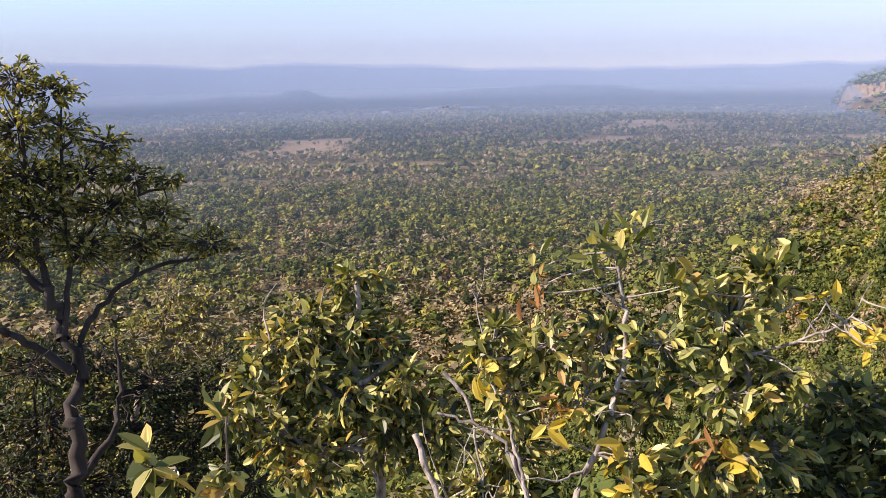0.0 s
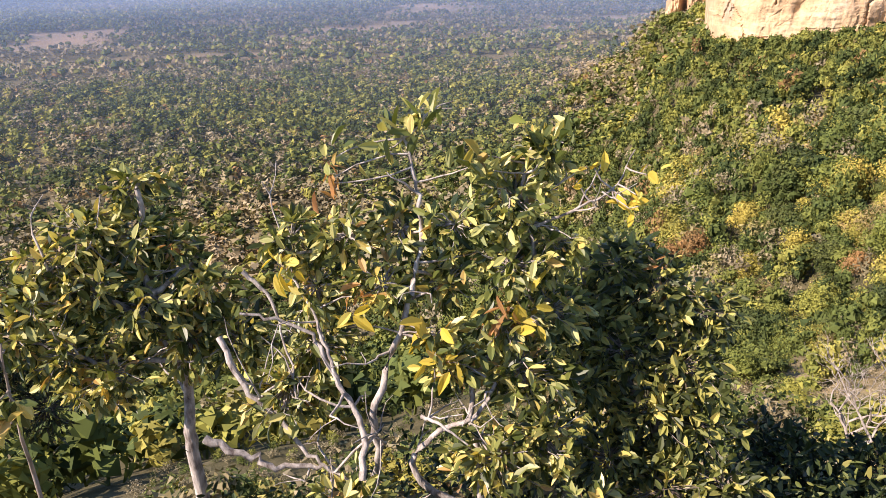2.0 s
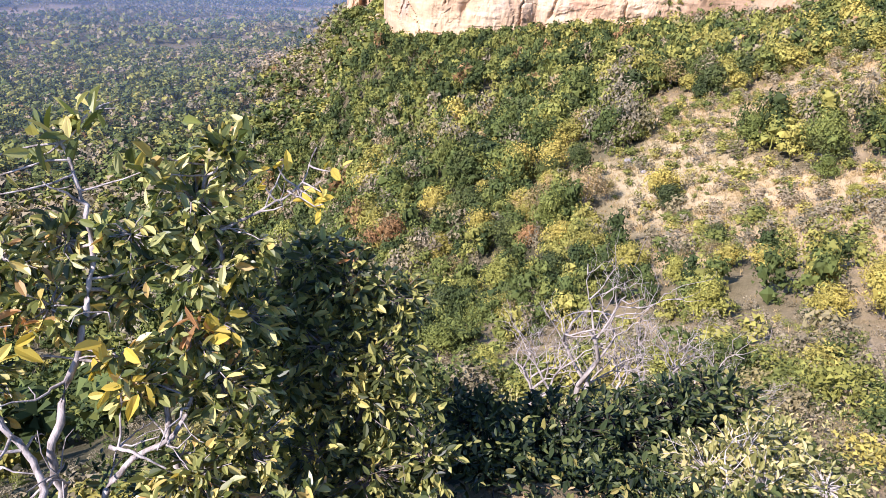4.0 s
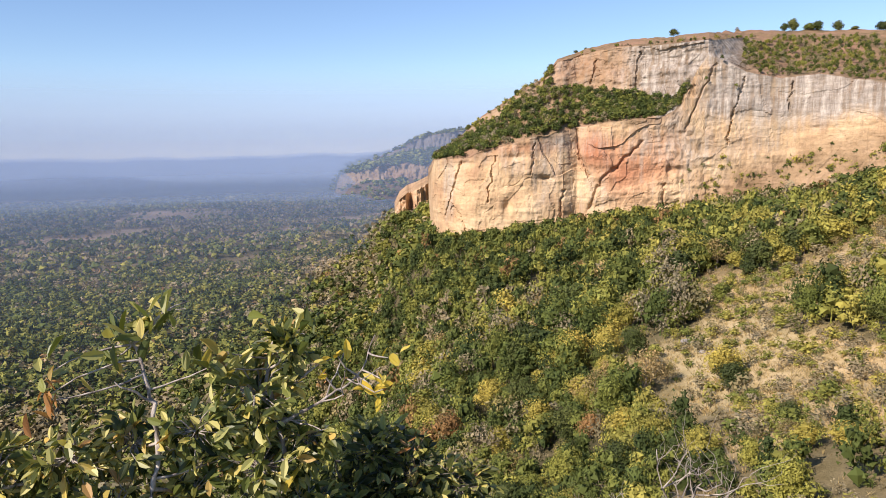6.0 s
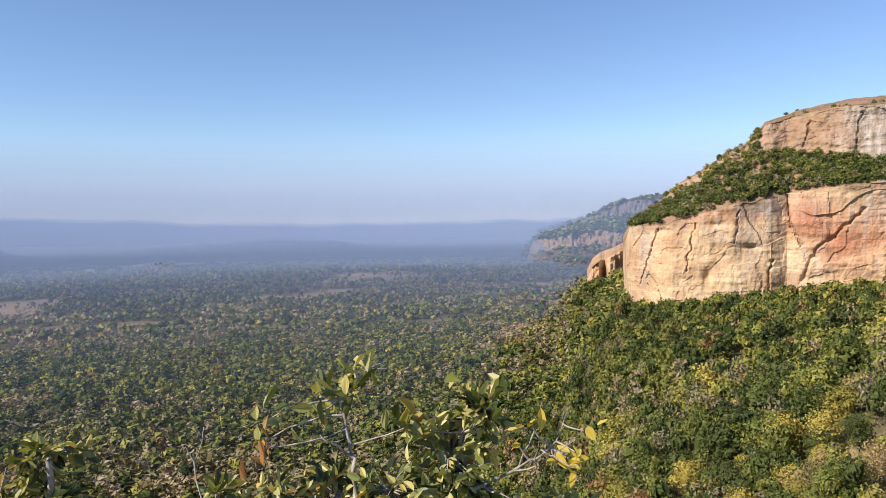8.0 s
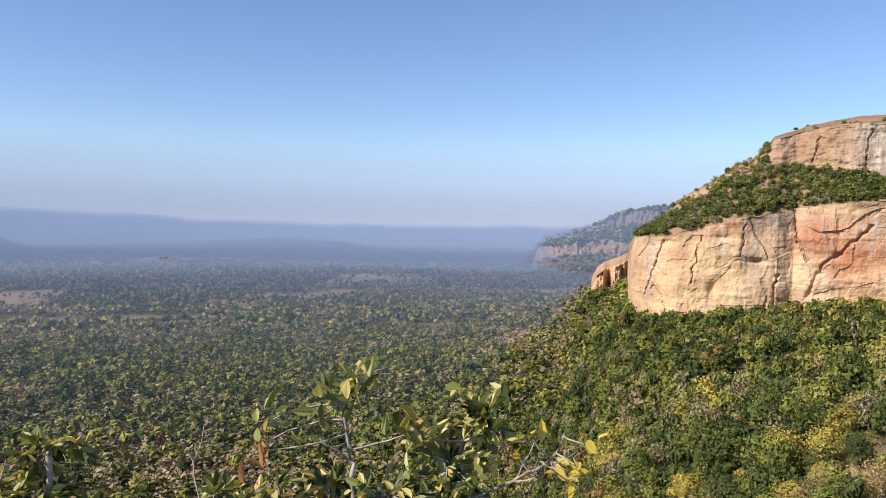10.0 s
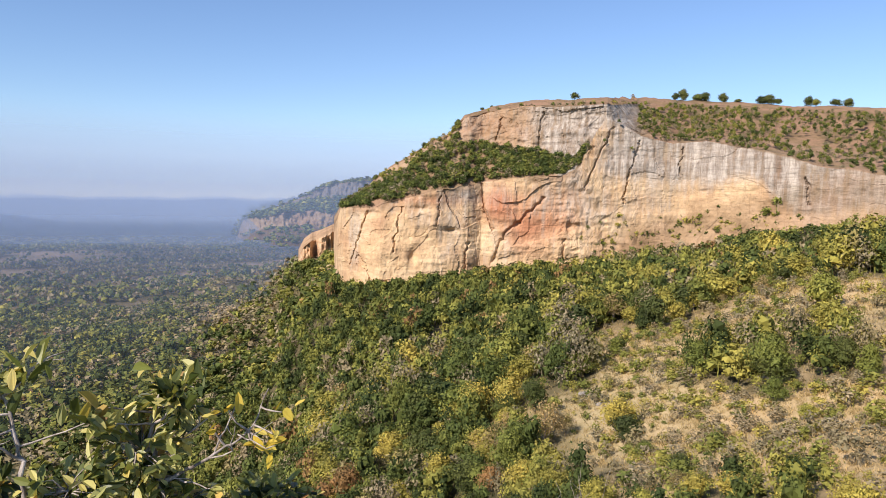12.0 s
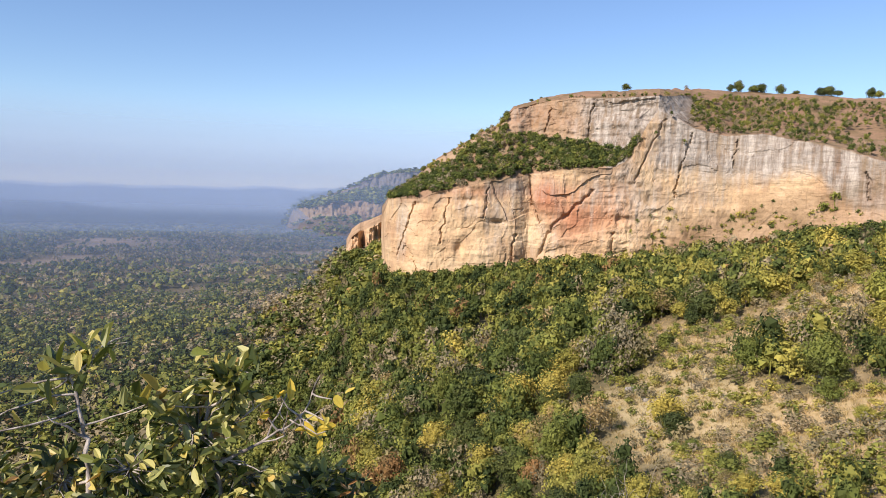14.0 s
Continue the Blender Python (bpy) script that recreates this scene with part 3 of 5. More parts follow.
def build_headland():
    az = np.linspace(27.4, 40, 220)
    r0 = knots(az, [(27.4, 2450), (28.4, 2330), (30, 2250), (33, 2200), (40, 2100)])
    foot = knots(az, [(27.4, -3.2), (28.5, -2.5), (29.6, -2.3), (31, -2.15), (33, -2.1), (34.7, -2.3), (40, -2.3)])
    low = knots(az, [(27.4, -3.0), (27.9, -1.75), (29.6, -1.55), (31, -1.15), (33, -1.05), (35, -1.2), (40, -1.2)])
    up = knots(az, [(27.4, -2.9), (28.4, -1.45), (29.6, -1.1), (31.3, -0.75), (32.5, -0.3), (34.6, -0.1), (40, 0.1)])
    top = knots(az, [(27.4, -2.8), (28.5, -1.3), (29.6, -0.95), (31.3, -0.42), (32.9, 0.25), (33.6, 0.7), (34.6, 1.02), (37, 1.38), (40, 1.6)])
    rs = [r0 - 480, r0, r0 + 15, r0 + 140, r0 + 170, r0 + 500]
    zs = [-156 + 0 * r0, high(foot, r0), high(low, r0), high(up, r0 + 140), high(top, r0 + 170), high(top, r0 + 170) + 3]
    R, Z, K = [], [], []
    for k, c in enumerate([10, 26, 22, 22, 8]):
        s = np.linspace(0, 1, c, endpoint=k == 4)[:, None]
        R.append(rs[k] * (1 - s) + rs[k + 1] * s)
        Z.append(zs[k] * (1 - s) + zs[k + 1] * s)
        K.append(np.full((c, 1), k) + 0 * rs[k])
    R, Z, K = np.concatenate(R), np.concatenate(Z), np.concatenate(K)
    AZ = np.repeat(az[None], len(R), 0)
    arc = AZ * 38
    wall = ((K == 1) | (K == 3)) * 1.0
    R = R + ((fbm(arc * 0.03, Z * 0.01, 101, 5) - 0.5) * 90 + (fbm(arc * 0.1, Z * 0.05, 103) - 0.5) * 30) * (0.4 + 0.6 * wall)
    Z = Z + (fbm(arc * 0.05, R * 0.05, 105) - 0.5) * 14 * (1 - wall)
    X, Y = polar(AZ, R)
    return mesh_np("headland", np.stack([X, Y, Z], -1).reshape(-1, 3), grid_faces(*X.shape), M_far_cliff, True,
                   {"rust": np.clip(0.25 * dent(AZ, AZ * 0, 32.3, 0, 1.2, 1), 0, 1).ravel(), "grey": np.where(K == 3, 0.95, 0.25).ravel(), "earth": np.where(wall > 0, 0, 0.9).ravel()})


headland = tagged(new("headland", build_headland()), "far wooded headland with two bands of pale cliff", "cliff", kind="structure")


def surface(az, el):
    """The ground place in a direction, found along the ray from the view point."""
    d = np.geomspace(3, 4800, 1500)
    x, y = polar(az, d * math.cos(radians(el)))
    under = d * math.sin(radians(el)) < ground_z(x, y)
    i = int(np.argmax(under)) if under.any() else len(d) - 1
    return float(x[i]), float(y[i]), float(ground_z(x[i], y[i]))


# ---- haze over the plain ----
def haze_sheet(name, r0, r1, rise, start, reach, most, low, top, colour):
    """A sheet of haze from r0 to r1: lying over the treetops, or lifted to rise metres at its far side."""
    a, r = np.meshgrid(np.arange(-60, 84, 0.75), np.geomspace(r0, r1, 110))
    x, y = polar(a, r)
    k = (r - r0) / (r1 - r0)
    z = -138 * (1 - k ** 0.8) + k ** 0.8 * rise if rise else np.minimum(ground_z(x, y) + 17, np.interp(r, [400, 2800, 3500], [-118, -118, 300]))
    return tagged(new("haze", mesh_np("haze", np.stack([x, y, z], -1).reshape(-1, 3), grid_faces(*a.shape)[:, ::-1], haze_material(name, start, reach, most, low, top, colour), True)),
                  "see-through sheet painted as thin blue haze over the plain", "haze", kind="structure")


# haze colour and density are painted on these sheets, thicker with distance
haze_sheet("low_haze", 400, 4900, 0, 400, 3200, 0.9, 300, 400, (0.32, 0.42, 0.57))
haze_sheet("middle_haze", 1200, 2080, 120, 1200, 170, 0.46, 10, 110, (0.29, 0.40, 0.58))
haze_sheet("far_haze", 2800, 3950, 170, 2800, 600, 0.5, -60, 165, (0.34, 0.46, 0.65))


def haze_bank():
    """The far sheet painted as haze, rising slowly from the plain until it meets the sky."""
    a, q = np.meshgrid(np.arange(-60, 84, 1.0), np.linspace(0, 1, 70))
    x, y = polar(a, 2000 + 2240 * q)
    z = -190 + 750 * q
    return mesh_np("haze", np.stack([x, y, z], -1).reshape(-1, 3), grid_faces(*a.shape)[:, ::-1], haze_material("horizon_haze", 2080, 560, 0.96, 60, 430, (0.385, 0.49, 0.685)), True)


tagged(new("haze_bank", haze_bank()), "see-through sheet painted as pale blue haze along the horizon", "haze", kind="structure")

# ---- trees ----
def blades(centres, normals, sizes, long=1.0, gen=None, corners=4):
    """One leaf spray of three or four corners for each centre, facing its normal, with a random turn and a slight fold."""
    g = gen or rng
    n = len(centres)
    nrm = normals / np.maximum(np.linalg.norm(normals, axis=1, keepdims=True), 1e-6)
    t = np.cross(nrm, g.normal(size=(n, 3)))
    t /= np.maximum(np.linalg.norm(t, axis=1, keepdims=True), 1e-6)
    b = np.cross(nrm, t)
    s = np.asarray(sizes)[:, None]
    t, b = t * s * long * 0.5, b * s * 0.5
    fold = nrm * s * 0.16
    if corners == 3:
        v = np.stack([centres - t, centres + t * 0.7 - b + fold, centres + t * 0.8 + b * 0.9 + fold], 1).reshape(-1, 3)
        return v, np.arange(3 * n).reshape(n, 3)
    v = np.stack([centres - t, centres - b * 0.9 + fold, centres + t, centres + b * 0.9 + fold], 1).reshape(-1, 3)
    return v, np.arange(4 * n).reshape(n, 4)


def tube(points, radii, sides=5):
    """A tapered limb along points."""
    points, radii = np.asarray(points, float), np.asarray(radii, float)
    along = np.gradient(points, axis=0)
    along /= np.maximum(np.linalg.norm(along, axis=1, keepdims=True), 1e-9)
    ref = np.where(np.abs(along[:, 2:3]) > 0.9, [[1.0, 0, 0]], [[0, 0, 1.0]])
    u = np.cross(along, ref)
    u /= np.maximum(np.linalg.norm(u, axis=1, keepdims=True), 1e-9)
    w = np.cross(along, u)
    ang = np.arange(sides) * 2 * math.pi / sides
    v = points[:, None] + radii[:, None, None] * (np.cos(ang)[None, :, None] * u[:, None] + np.sin(ang)[None, :, None] * w[:, None])
    n = len(points)
    i = np.arange(n * sides).reshape(n, sides)
    j = np.roll(i, -1, 1)
    f = np.stack([i[:-1], j[:-1], j[1:], i[1:]], -1).reshape(-1, 4)
    return v.reshape(-1, 3), f


def join(pieces):
    vs, fs, base = [], [], 0
    for v, f in pieces:
        vs.append(v)
        fs.append(f + base)
        base += len(v)
    return np.concatenate(vs), np.concatenate(fs)


def limb_path(a, b, bend, count, g):
    s = np.linspace(0, 1, count)[:, None]
    a, b = np.asarray(a, float), np.asarray(b, float)
    off = g.normal(size=(count, 3)) * bend * np.linalg.norm(b - a) * 0.5
    off[0] = off[-1] = 0
    sag = np.sin(s * math.pi) * g.normal(size=3) * bend * np.linalg.norm(b - a)
    return a * (1 - s) + b * s + off * 0.5 + sag


def lump_arrays(g, centre, radius, flat, fine):
    """The closed inner mass of one lobe of a crown: an uneven many-sided lump."""
    if fine:
        p = (1 + 5 ** 0.5) / 2
        v = np.array([(-1, p, 0), (1, p, 0), (-1, -p, 0), (1, -p, 0), (0, -1, p), (0, 1, p), (0, -1, -p), (0, 1, -p), (p, 0, -1), (p, 0, 1), (-p, 0, -1), (-p, 0, 1)]) / math.hypot(1, p)
        f = np.array([(0, 11, 5), (0, 5, 1), (0, 1, 7), (0, 7, 10), (0, 10, 11), (1, 5, 9), (5, 11, 4), (11, 10, 2), (10, 7, 6), (7, 1, 8),
                      (3, 9, 4), (3, 4, 2), (3, 2, 6), (3, 6, 8), (3, 8, 9), (4, 9, 5), (2, 4, 11), (6, 2, 10), (8, 6, 7), (9, 8, 1)])
    else:
        v = np.array([(1.0, 0, 0), (-1, 0, 0), (0, 1, 0), (0, -1, 0), (0, 0, 1), (0, 0, -1)])
        f = np.array([(0, 2, 4), (2, 1, 4), (1, 3, 4), (3, 0, 4), (2, 0, 5), (1, 2, 5), (3, 1, 5), (0, 3, 5)])
    turn = Euler(g.uniform(0, 6.28, 3)).to_matrix()
    v = v @ np.array(turn) * g.uniform(0.75, 1.15, (len(v), 1)) * radius * (1, 1, flat)
    return v + centre, f


def crown_arrays(g, count, leaf, lobes, flat=0.8, low=0.35, corners=4, core=0.0, fine=True):
    """A crown about 1 m wide and 1 m high standing on z = 0: leaf sprays over many lobes. Returns leaves and lobe centres."""
    cs, rs = [], []
    for k in range(lobes):
        a = 2 * math.pi * (k / lobes) + g.uniform(-0.5, 0.5)
        ring = g.uniform(0.08, 0.33) if k % 3 else g.uniform(0.0, 0.15)
        h = low + (0.92 - low) * (g.uniform(0.1, 0.62) if k % 3 else g.uniform(0.5, 0.86))
        cs.append((ring * math.cos(a), ring * math.sin(a), h))
        rs.append(g.uniform(0.13, 0.24) * (1.25 - 0.4 * ring))
    cs, rs = np.array(cs), np.array(rs) * (1.0 if lobes > 6 else 1.25)
    pick = g.integers(0, lobes, count)
    d = g.normal(size=(count, 3))
    d[:, 2] += 0.35
    d /= np.linalg.norm(d, axis=1, keepdims=True)
    rad = rs[pick] * g.uniform(0.75 if core else 0.55, 1.2, count)
    c = cs[pick] + d * rad[:, None] * (1, 1, flat)
    n = d + g.normal(size=(count, 3)) * (0.4 if core else 0.55) + (0, 0, 0.2)
    v, f = blades(c, n, leaf * g.uniform(0.6, 1.3, count), 1.5, g, corners)
    if core:
        v, f = join([(v, f)] + [lump_arrays(g, c_, r_ * core, flat, fine) for c_, r_ in zip(cs, rs)])
    return v, f, cs


def stem_arrays(g, cs, thick=0.022, sides=5, limbs=6, steps=4):
    top = np.array((g.uniform(-0.04, 0.04), g.uniform(-0.04, 0.04), 0.42))
    out = [tube(limb_path((0, 0, -0.06), top, 0.05, steps + 1, g), np.linspace(thick * 1.2, thick * 0.7, steps + 1), sides)]
    for c in cs[:limbs]:
        start = top * g.uniform(0.55, 1.0)
        out.append(tube(limb_path(start, c, 0.08, steps, g), np.linspace(thick * 0.55, thick * 0.15, steps), max(3, sides - 1)))
    return join(out)


def tree_kind(name, seed, material, bark, count, leaf, lobes, limbs=6, low=0.35, flat=0.8):
    g = np.random.default_rng(seed)
    v, f, cs = crown_arrays(g, count, leaf, lobes, flat, low, 3, 0.0 if name == "dry" else 0.62, False)
    sv, sf = stem_arrays(g, cs, limbs=limbs)
    return mesh_np("crown", v, f, material), mesh_np("trunk", sv, sf, bark, True)


M_green = leaf_material("green_leaves", [(0, (0.125, 0.155, 0.038)), (0.5, (0.20, 0.22, 0.05)), (1, (0.29, 0.285, 0.066))], "object", 0.65, 0.12, 0.2, 0.2)
M_deep = leaf_material("deep_green_leaves", [(0, (0.048, 0.066, 0.022)), (0.5, (0.08, 0.10, 0.029)), (1, (0.125, 0.138, 0.04))], "object", 0.65, 0.1, 0.2, 0.2)
M_olive = leaf_material("olive_leaves", [(0.0, (0.25, 0.235, 0.055)), (0.5, (0.34, 0.305, 0.07)), (1.0, (0.43, 0.355, 0.085))], "object", 0.65, 0.14, 0.2, 0.2)
M_dry = leaf_material("dry_leaves", [(0.0, (0.25, 0.20, 0.095)), (0.5, (0.34, 0.26, 0.125)), (1.0, (0.42, 0.31, 0.16))], "object", 0.7, 0.2, 0.2, 0.2)
M_rust = leaf_material("rust_leaves", [(0.0, (0.24, 0.14, 0.06)), (1.0, (0.33, 0.20, 0.09))], "object", 0.7, 0.2, 0.2, 0.2)

KINDS = {}
SORTS = (
        ("green", M_green, M_bark, 1150, 0.058, 16, "broad green tree with a rounded leafy crown"),
        ("green", M_green, M_bark, 1000, 0.062, 13, "broad green tree with a rounded leafy crown"),
        ("deep", M_deep, M_dark, 1100, 0.058, 15, "dark green tree with a dense crown"),
        ("deep", M_deep, M_dark, 1000, 0.062, 12, "dark green tree with a dense crown"),
        ("olive", M_olive, M_bark, 1000, 0.062, 14, "yellow-green tree with turning leaves"),
        ("olive", M_olive, M_bark, 950, 0.062, 12, "yellow-green tree with turning leaves"),
        ("dry", M_dry, M_bark, 520, 0.05, 14, "thin half-bare tree with dry brown leaves"),
        ("rust", M_rust, M_bark, 600, 0.058, 12, "small tree with rust-brown leaves"))
for near, i, (key, mat, bark, count, leaf, lobes, label) in ((near, i, sort) for near in (False, True) for i, sort in enumerate(SORTS)):
    base = new("tree")
    crown_mesh, trunk_mesh = tree_kind(key, 200 + i, mat, bark, count * 5 // 2 if near else count * 5 // 4, leaf * 0.6 if near else leaf, lobes, limbs=9 if key == "dry" else 6, low=0.3)
    part("trunk", trunk_mesh, base)
    part("crown", crown_mesh, base)
    tagged(base, label + " on the slope", "tree", "trees on the slope")
    KINDS.setdefault((key, near), []).append([base, False])


def plant_tree(key, x, y, z, wide, tall):
    sorts = KINDS[key, math.hypot(x, y) < 150]
    entry = sorts[int(rng.integers(len(sorts)))]
    m = Matrix.LocRotScale((x, y, z - 0.08 * tall), Euler((0, 0, rng.uniform(0, 6.28))), (wide, wide, tall))
    if not entry[1]:
        entry[1] = True
        entry[0].matrix_basis = m
        return
    ob = copy_thing(entry[0], Matrix())
    ob.matrix_basis = m


# trees that stand out on the slope: azimuth, angle of the foot, width, height, kind
LOWER_TREES = (
    (54.2, -8.6, 10.5, 8.8, "green"), (56.3, -16.9, 8.0, 7.5, "olive"), (46.9, -21.6, 6.0, 6.2, "rust"), (57.0, -17.4, 7.0, 6.0, "deep"), (50.0, -15.8, 6.2, 7.5, "deep"),
    (47.6, -13.5, 8, 7.5, "olive"), (44.0, -17, 9, 8, "green"), (42.0, -20, 9, 9, "deep"), (39, -20, 8, 8, "olive"), (36.5, -21, 8, 8, "deep"),
    (66.4, -10.3, 6, 6.5, "green"), (68.4, -9.6, 5.5, 6, "deep"), (67.0, -13.5, 5.5, 5, "green"), (58.6, -9.2, 7, 7.5, "deep"), (62.0, -5.6, 9, 10, "olive"))
UPPER_TREES = (
    (64.0, -5.0, 9, 10, "olive"), (66.5, -4.3, 10, 11, "olive"), (68.8, -3.6, 10, 11, "deep"), (60.2, -6.4, 8, 9, "deep"), (58.2, -7.0, 9, 10, "olive"),
    (70.5, -3.2, 9, 10, "olive"), (69.6, -7.2, 7, 8, "green"), (61.0, -19.3, 6, 5, "deep"), (64.8, -20.5, 8, 6, "olive"), (68.5, -20.4, 9, 6.5, "olive"),
    (52.5, -17.3, 5, 5, "dry"), (53.5, -13.0, 6, 5, "green"), (51.5, -10.5, 8, 7, "green"), (48.5, -10.8, 9, 7, "green"), (46.5, -9.8, 9, 7, "deep"))
for az, el, wide, tall, key in LOWER_TREES + UPPER_TREES:
    spot = surface(az, el)
    k = min(1.2, math.hypot(spot[0], spot[1]) / 140)
    plant_tree(key, *spot, wide * k, tall * k)

# the rest of the nearer trees
planted = 0
while planted < 270:
    r = math.sqrt(rng.uniform(52 ** 2, 215 ** 2))
    az = rng.uniform(24, 76)
    x, y = polar(az, r)
    if rng.uniform() < float(open_grass(x, y)) * 0.86:
        continue
    small = float(open_grass(x, y)) > 0.3
    q = rng.uniform() + 0.25 * (float(fbm(x * 0.03, y * 0.03, 111)) - 0.5)
    key = "dry" if q < (0.3 if small else 0.14) else "rust" if q < (0.34 if small else 0.17) else "olive" if q < 0.52 else "green" if q < 0.8 else "deep"
    wide = (rng.uniform(2.4, 6.0) if small else rng.uniform(5.5, 10.0)) * min(1.1, max(0.45, r / 145))
    plant_tree(key, x, y, float(ground_z(x, y)) - 0.1, wide, wide * rng.uniform(0.8, 1.2))
    planted += 1


def scatter(templates, x, y, z, wide, tall, tone, name, material):
    """Many trees joined into one mesh: a template for each, turned, sized and toned."""
    pick = rng.integers(0, len(templates), len(x))
    thin = 7 if len(templates) > 7 else 3
    pick = np.where((tone > 0.66) & (len(templates) > 4), np.where(rng.uniform(size=len(x)) < 0.5, 3, thin), pick)
    vs, fs, ts, base = [], [], [], 0
    for k, (tv, tf) in enumerate(templates):
        w = np.where(pick == k)[0]
        if not len(w):
            continue
        a = rng.uniform(0, 6.28, len(w))
        c, s = np.cos(a)[:, None], np.sin(a)[:, None]
        px = (tv[None, :, 0] * c - tv[None, :, 1] * s) * wide[w, None] + x[w, None]
        py = (tv[None, :, 0] * s + tv[None, :, 1] * c) * wide[w, None] + y[w, None]
        pz = tv[None, :, 2] * tall[w, None] + z[w, None]
        v = np.stack([px, py, pz], -1).reshape(-1, 3)
        f = (tf[None] + (np.arange(len(w)) * len(tv))[:, None, None]).reshape(-1, tf.shape[1]) + base
        vs.append(v)
        fs.append(f)
        ts.append(np.repeat(tone[w], len(tv)))
        base += len(v)
    return mesh_np(name, np.concatenate(vs), np.concatenate(fs), material, False, {"tone": np.concatenate(ts)})


def wood_templates(seed, kinds, count, leaf, lobes, trunk, core=0.8, fine=True):
    out = []
    for k in range(kinds):
        g = np.random.default_rng(seed + k)
        v, f, cs = crown_arrays(g, count, leaf, lobes, 0.8, 0.22, 3, core * (k % 4 != 3), fine)
        if trunk:
            sv, sf = stem_arrays(g, cs, sides=3, limbs=2, steps=2)
            v, f = join([(v, f), (sv, np.concatenate([sf[:, :3], sf[:, [0, 2, 3]]]))])
        out.append((v, f))
    return out


def field_of(n, r_in, r_out, az_in, az_out):
    r = np.sqrt(rng.uniform(r_in ** 2, r_out ** 2, n))
    a = rng.uniform(az_in, az_out, n)
    return (*polar(a, r), r, a)


def tones(x, y, grey):
    """Green to grey-brown by patches and by tree."""
    patch = 0.55 * fbm(x * 0.005, y * 0.005, 121) + 0.45 * fbm(x * 0.022, y * 0.022, 122)
    t = 0.62 * rng.uniform(0, 1, len(x)) ** 1.25
    bare = rng.uniform(size=len(x)) < np.clip(grey + 2.6 * (patch - 0.5), 0.03, 0.95)
    t = np.where(bare, rng.uniform(0.66, 0.9, len(x)), t)
    return np.where(rng.uniform(size=len(x)) < 0.02, 1.0, t)


def slope_wood(name, count, r0, r1, quads, leaf, label):
    x, y, r, a = field_of(count, r0, r1, 16, 74)
    keep = (r < np.interp(a, CL["az"], CL["r0"], left=430) - 6) & ((r > 230) | (open_grass(x, y) < 0.15))
    x, y, r, a = x[keep], y[keep], r[keep], a[keep]
    wide = rng.uniform(4.5, 9.0, len(x)) * np.clip(r / 160, 0.5, 1.05)
    tone = tones(x, y, np.interp(a, [18, 32, 45], [0.36, 0.3, 0.03]))
    tone = np.where(tone < 0.63, tone * np.interp(a, [30, 40, 48], [0.62, 0.7, 0.95]), tone)
    me = scatter(wood_templates(300, 8, quads, leaf, 10 if r1 < 210 else 7, True, 0.66, False), x, y, ground_z(x, y) - 0.6, wide, wide * rng.uniform(0.9, 1.45, len(x)), tone, name, M_forest)
    tagged(new(name, me), label, "woodland", kind="stuff")


slope_wood("hill_woodland", 2100, 60, 205, 270, 0.064, "green and olive woodland on the near slope")
slope_wood("slope_woodland", 3900, 205, 425, 90, 0.105, "green and olive woodland on the slopes below the cliff")


def plain_tones(x, y):
    """Duller and greyer than on the slopes."""
    t = tones(x, y, 0.38)
    return np.where(t < 0.63, t * 0.82, t)


x, y, r, a = field_of(15500, 300, 1000, -38, 36)
keep = (r > 420) | (a < 18)
keep &= ~((np.abs(a + 12.8 - (r - 620) * 0.001) < 0.32) & (r > 430) & (r < 780))
x, y, r = x[keep], y[keep], r[keep]
wide = rng.uniform(7, 13.5, len(x))
tagged(new("plain_woodland", scatter(wood_templates(330, 8, 20, 0.21, 4, False, 0.8, False), x, y, ground_z(x, y) - 0.5, wide, wide * rng.uniform(0.65, 1.0, len(x)), plain_tones(x, y), "plain_woodland", M_forest)),
       "dry grey and green woodland covering the plain", "woodland", kind="stuff")

x, y, r, a = field_of(24000, 1000, 2300, -38, 38)
keep = rng.uniform(size=len(x)) > step(0.55, 0.63, fbm(x * 0.004, y * 0.012, 47)) * 0.9
x, y, r = x[keep], y[keep], r[keep]
wide = rng.uniform(8.5, 15, len(x))
tagged(new("far_woodland", scatter(wood_templates(350, 6, 5, 0.36, 1, False, 1.35, False), x, y, ground_z(x, y) - 1.0, wide, wide * rng.uniform(0.8, 1.1, len(x)), plain_tones(x, y), "far_woodland", M_forest)),
       "far dry woodland with pale clearings", "woodland", kind="stuff")
x, y, r, a = field_of(26000, 2300, 4300, -38, 38)
keep = rng.uniform(size=len(x)) > step(0.55, 0.63, fbm(x * 0.004, y * 0.012, 47)) * 0.95
x, y, r = x[keep], y[keep], r[keep]
wide = rng.uniform(12, 26, len(x))
tagged(new("distant_woodland", scatter(wood_templates(370, 5, 6, 0.55, 4, False, 0), x, y, ground_z(x, y) - 3.0, wide, wide * 0.55, tones(x, y, 0.35) * 0.8, "distant_woodland", M_forest)),
       "distant wooded plain under blue haze", "woodland", kind="stuff")

# woods on the ledges, foot and plateau of the cliff
CLIFF_WOOD = wood_templates(390, 8, 75, 0.13, 7, True, 0.7, False)


